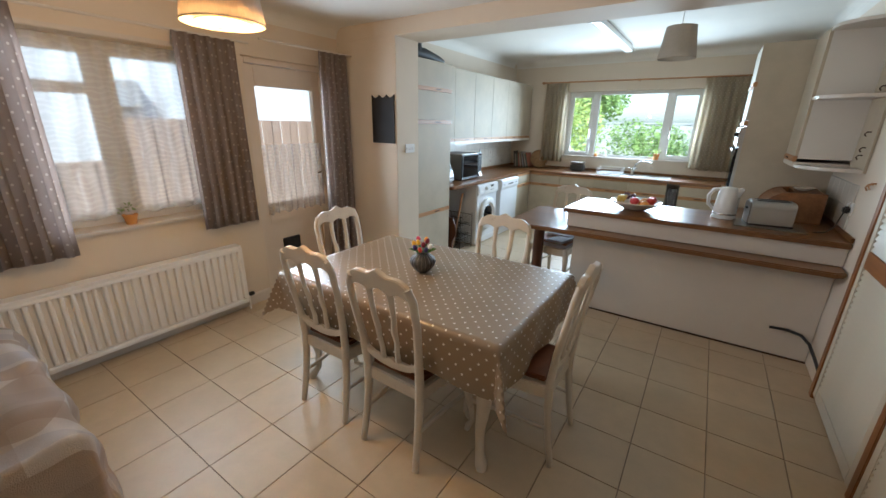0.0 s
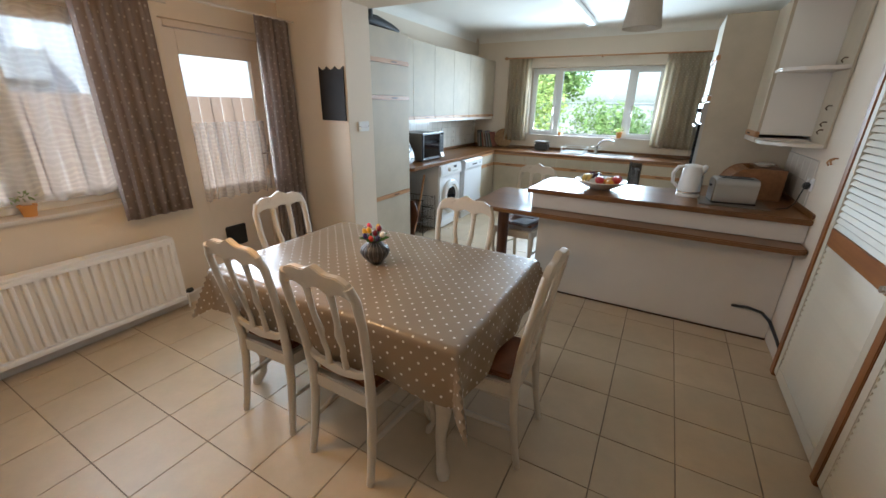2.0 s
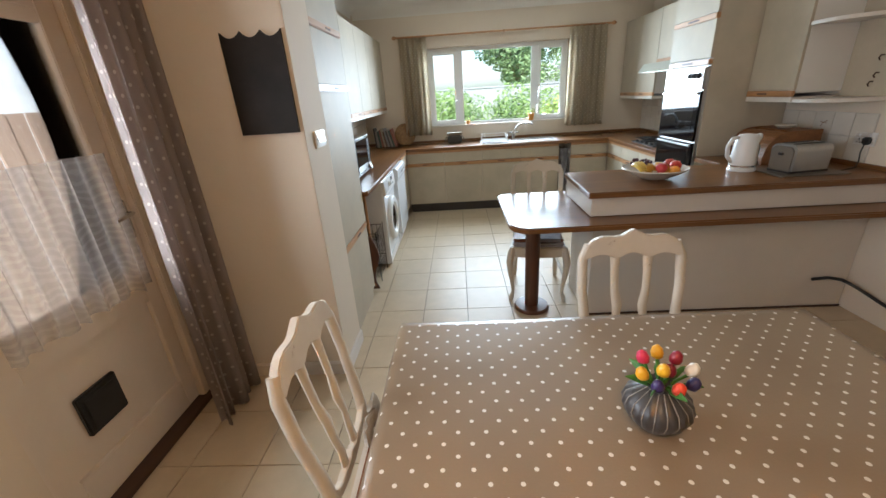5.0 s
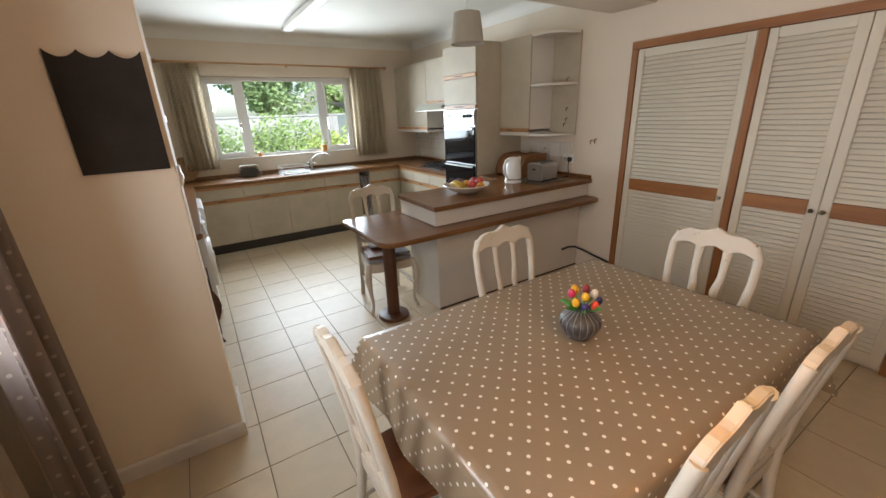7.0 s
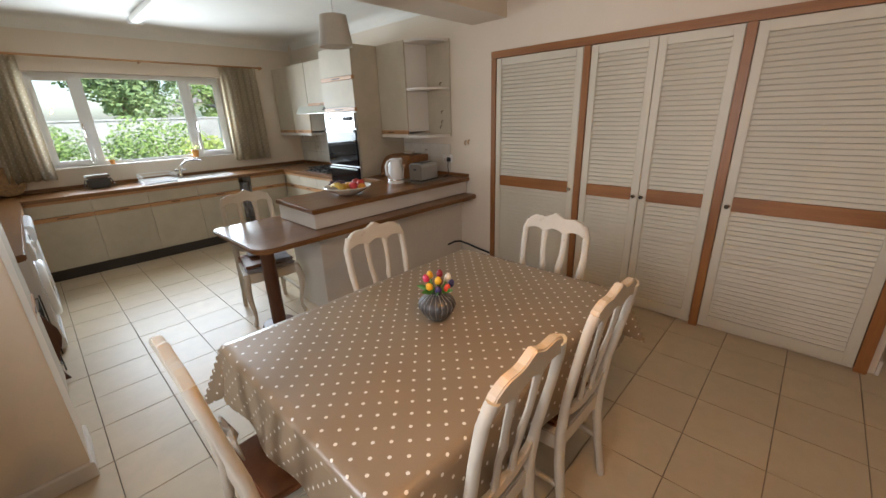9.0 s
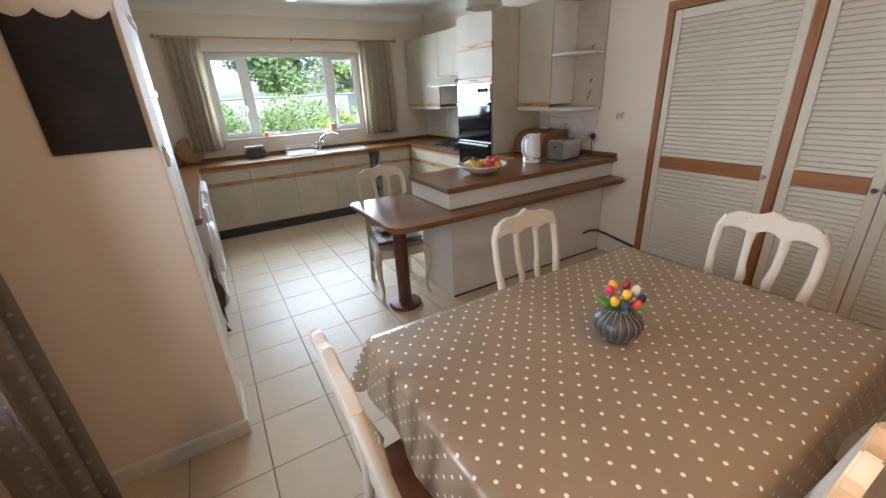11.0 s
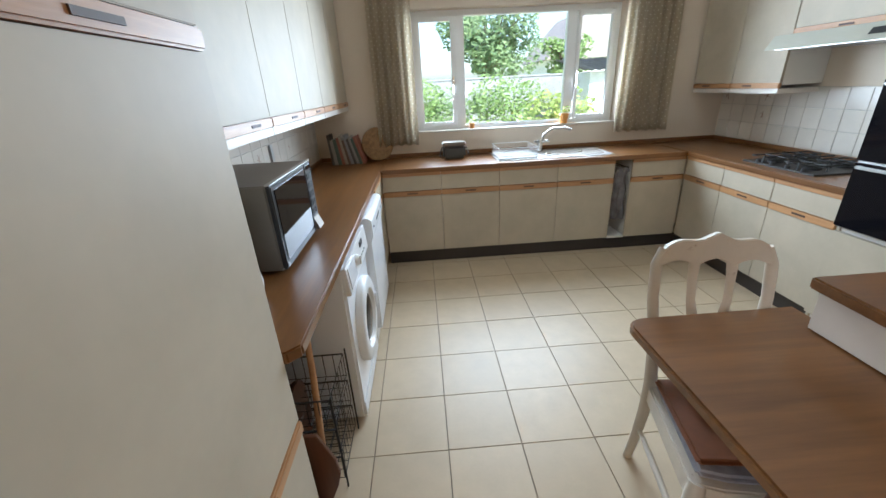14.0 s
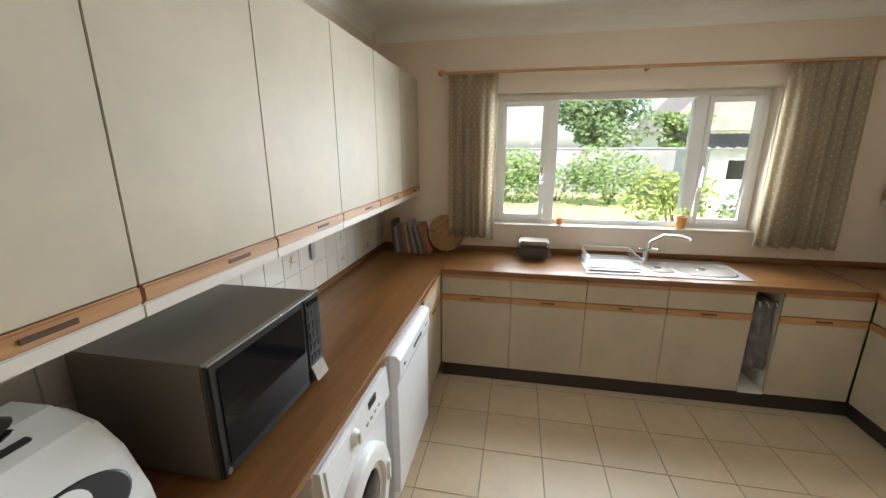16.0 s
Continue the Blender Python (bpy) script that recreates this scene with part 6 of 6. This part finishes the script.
def tree(x, y, h, r, mat, seed, label):
    ob = thing("tree", pose(x, y, -0.3), label, "tree", "garden trees")
    rr = random.Random(seed)
    m = Mesh().tube([(x, y, -0.31), (x + 0.05, y, h * 0.25), (x - 0.05, y, h * 0.55), (x, y, h * 0.8)], [0.24, 0.19, 0.13, 0.04], 10)
    tips = []
    for i in range(13):
        a = i * 2.4
        z0 = h * rr.uniform(0.25, 0.6)
        q = (x + r * rr.uniform(0.4, 0.85) * math.cos(a), y + r * rr.uniform(0.4, 0.85) * math.sin(a), h * rr.uniform(0.35, 0.95))
        m.tube([(x, y, z0), ((x + q[0]) / 2, (y + q[1]) / 2, (z0 + q[2]) / 2 + 0.2), q], [0.09, 0.05, 0.02], 6)
        tips.append((*q, r * rr.uniform(0.25, 0.42)))
        tips.append(((x + q[0]) / 2, (y + q[1]) / 2, (z0 + q[2]) / 2 + 0.5, r * rr.uniform(0.22, 0.34)))
    part("trunk", m, BARK, ob, "", True)
    data = foliage(tips, 260, 0.14, seed)
    data.materials.append(mat)
    part("crown", data, mat, ob, "", True)


shrub(-5.2, 14.5, 1.2, 3.6, LEAF_B, 1, "tall yellow-green shrub at the lawn edge", 10)
shrub(-4.4, 12.0, 0.5, 1.7, LEAF_B, 2, "grassy pale shrub by the patio", 6)
shrub(-2.6, 20.0, 1.4, 2.1, LEAF_A, 3, "dense green shrub along the lawn", 10)
shrub(-0.4, 20.3, 1.3, 1.7, LEAF_C, 4, "dense green shrub along the lawn", 9)
shrub(1.4, 19.5, 1.3, 1.9, LEAF_A, 5, "dense green shrub along the lawn", 9)
shrub(2.0, 14.6, 0.6, 1.6, LEAF_B, 6, "rounded bright yellow-green shrub", 7)
shrub(3.6, 13.6, 0.8, 1.5, LEAF_C, 7, "dark flowering shrub near the shed", 7)
shrub(-6.8, 18.0, 1.4, 4.2, LEAF_A, 8, "tall green shrub at the boundary", 10)
shrub(5.4, 14.5, 0.9, 2.2, LEAF_A, 9, "leafy shrub beside the shed", 7)
tree(2.1, 29.0, 6.6, 3.2, LEAF_C, 11, "broad leafy tree beyond the garden wall")
tree(-7.5, 27.0, 6.0, 2.8, LEAF_A, 12, "leafy tree beyond the garden wall")
tree(6.4, 27.0, 3.8, 1.5, LEAF_A, 13, "smaller leafy tree beyond the wall")

gw = Mesh().box(-14, 12, 23.0, 23.2, -0.3, 1.75, 0.01).box(-14, 12, 22.97, 23.23, 1.75, 1.83, 0.01)
single("garden_wall", gw, GARDENWALL, "grey block wall across the end of the garden", "garden wall")
sh = thing("shed", pose(6.5, 20.0, -0.3), "pale rendered shed with corrugated roof", "shed")
part("wall", Mesh().box(4.3, 9.8, 18.5, 21.5, -0.3, 1.75), ROUGHCAST, sh, "", True)
ro = Mesh()
ro.grid(80, 1, lambda i, j: (4.0 + i * 0.075, 18.2 + j * 3.6, 1.8 + j * 0.55 + 0.03 * math.sin(i * 1.57)), None, 0.02)
part("roof", ro, SHEET, sh, "corrugated sheet roof", True)
w = part("window", Mesh().box(4.8, 5.5, 18.47, 18.499, 0.7, 1.45, 0.01), UPVC, sh, "", True)
part("pane", Mesh().box(4.86, 5.44, 18.46, 18.468, 0.76, 1.39), BLACKGLASS, w)
hs = thing("house", pose(14.0, 41, -0.3), "neighbouring house with brown pitched roof", "house")
part("wall", Mesh().box(9.0, 20.5, 38, 46, -0.3, 3.2), ROUGHCAST, hs, "", True)
part("roof", Mesh().prism([(8.5, 3.1), (21, 3.1), (18.0, 6.8), (12.0, 6.8)], 37.6, 46.4, "y", 0.02), ROOFTILE, hs, "", True)
for x in (10.7, 13.5):
    w = part("window", Mesh().box(x, x + 1.2, 37.96, 37.999, 1.0, 2.2, 0.01), UPVC, hs, "", True)
    part("pane", Mesh().box(x + 0.08, x + 1.12, 37.95, 37.958, 1.08, 2.12), BLACKGLASS, w)
nb = thing("neighbour_house", pose(-7.5, 1.0, -0.3), "white roughcast side wall of the next house", "house")
part("wall", Mesh().box(-9.0, -5.9, -9.0, 9.0, -0.3, 4.6), ROUGHCAST, nb, "", True)
part("roof", Mesh().prism([(-9.4, 4.6), (-5.6, 4.6), (-7.4, 6.2)], -9.3, 9.3, "y", 0.01), ROOFTILE, nb, "", True)
part("drainpipe", Mesh().tube([(-5.84, 1.65, -0.3), (-5.84, 1.65, 4.4)], 0.05, 10), GARDENWALL, nb, "grey drainpipe", True)
part("meter_box", Mesh().box(-5.9, -5.76, 1.75, 2.1, 1.75, 2.05, 0.01), GARDENWALL, nb, "grey box on the wall", True)
fe = thing("fence", pose(-4.9, 1.5, -0.05), "weathered wooden fence along the side path", "fence")
tall_board = mesh_data("board", Mesh().box(-0.009, 0.009, -0.066, 0.066, 0, 1.68, 0.003), FENCE)
low_board = mesh_data("board", Mesh().box(-0.009, 0.009, -0.066, 0.066, 0, 1.28, 0.003), FENCE)
for i in range(60):
    y = -2.5 + i * 0.137
    b = part("board", tall_board if y > 1.4 else low_board, FENCE, fe, "", True)
    b.location = (-4.9 + 0.012 * (i % 2), y, -0.05)
for z in (0.3, 1.15):
    part("fence_rail", Mesh().box(-4.955, -4.915, -2.6, 5.7, z, z + 0.08, 0.004), FENCE, fe, "", True)
red = thing("red_planter", pose(3.0, 12.6, -0.3), "red garden ornament by the shrubs", "ornament")
part("body", Mesh().lathe([(0.12, 0), (0.16, 0.25), (0.1, 0.5), (0.06, 0.62)], (0, 0, 0), 14), colour_mat("red_plastic", (0.6, 0.06, 0.04)), red)

# ---------------------------------------------------------------- tiles
DX, DY, T0X, T0Y = 0.3395, 0.34, -2.105, 0.602
floor = structure("floor", Mesh().box(LX - 0.3, 2.0, SY - 0.2, BY + 0.28, -0.2, -0.006), GROUT, "cream ceramic tiled floor with dark joints", "floor")


def tile_mesh(w, h, t, bevel):
    a, b = w / 2, h / 2
    m = Mesh()
    g = bmesh.new()
    outer = [g.verts.new((x, y, -t)) for x, y in ((-a, -b), (a, -b), (a, b), (-a, b))]
    inner = [g.verts.new((x, y, 0)) for x, y in ((-a + bevel, -b + bevel), (a - bevel, -b + bevel), (a - bevel, b - bevel), (-a + bevel, b - bevel))]
    g.faces.new(inner)
    for i in range(4):
        g.faces.new((outer[i], outer[(i + 1) % 4], inner[(i + 1) % 4], inner[i]))
    m.add(g)
    return m


ft = mesh_data("floor_tile", tile_mesh(DX - 0.0035, DY - 0.0035, 0.008, 0.001), TILE)
rest = []
rr = random.Random(5)
for i in range(-4, 13):
    for j in range(-8, 19):
        x, y = T0X + (i + 0.5) * DX, T0Y + (j + 0.5) * DY
        if x > 2.0 or y > BY or x < LX - 0.1 or (x > RX and y > 0.25):
            continue
        seen = -2 <= j and x < RX and not (y > 6.5) and not (x < -2.7 and y > 3.2) and not (x > 0.4 and y > 3.4)
        if seen:
            o = part("floor_tile", ft, TILE, floor)
            o.location = (x, y, rr.uniform(-0.0012, 0.0))
            o.rotation_euler = (rr.uniform(-0.0015, 0.0015), rr.uniform(-0.0015, 0.0015), 0)
        else:
            rest.append((x, y))
m = Mesh()
for x, y in rest:
    t = tile_mesh(DX - 0.0035, DY - 0.0035, 0.008, 0.001).bm
    m.add(t, pose(x, y, 0))
tagged(part("far_floor_tiles", m, TILE, floor), kind="stuff")

# wall tiles over the worktops
wt = mesh_data("wall_tile", tile_mesh(0.147, 0.147, 0.005, 0.0015), WTILE)


def tiled(name, m, nu, nv, seed, label):
    base = structure(name, Mesh().box(0, nu * 0.15, 0, nv * 0.15, -0.004, 0.001), WGROUT, label, "wall tiles")
    base.matrix_basis = m
    r = random.Random(seed)
    for i in range(nu):
        for j in range(nv):
            o = part("wall_tile", wt, WTILE, base)
            o.location = ((i + 0.5) * 0.15, (j + 0.5) * 0.15, 0.006)
            if r.random() < 0.14:
                fl = Mesh()
                for k in range(5):
                    a = r.uniform(0, 6.28)
                    fl.box(-0.003, 0.003, 0, r.uniform(0.02, 0.04), 0.0005, 0.0012)
                    fl.bm.transform(Matrix.Rotation(a * 0.3, 4, "Z"))
                part("flower_print", fl, MOTIF, o)


tiled("splashback_west", Matrix.Translation((KX + 0.004, 3.94, 0.945)) @ Matrix(((0, 0, 1, 0), (1, 0, 0, 0), (0, 1, 0, 0), (0, 0, 0, 1))), 20, 3, 1, "white splashback tiles with faint flower prints")
tiled("splashback_east", Matrix.Translation((RX - 0.004, 6.98, 0.945)) @ Matrix(((0, 0, -1, 0), (-1, 0, 0, 0), (0, 1, 0, 0), (0, 0, 0, 1))), 12, 3, 2, "white splashback tiles with faint flower prints")
tiled("splashback_peninsula", Matrix.Translation((RX - 0.004, 4.41, 0.98)) @ Matrix(((0, 0, -1, 0), (-1, 0, 0, 0), (0, 1, 0, 0), (0, 0, 0, 1))), 5, 2, 3, "white splashback tiles with faint flower prints")
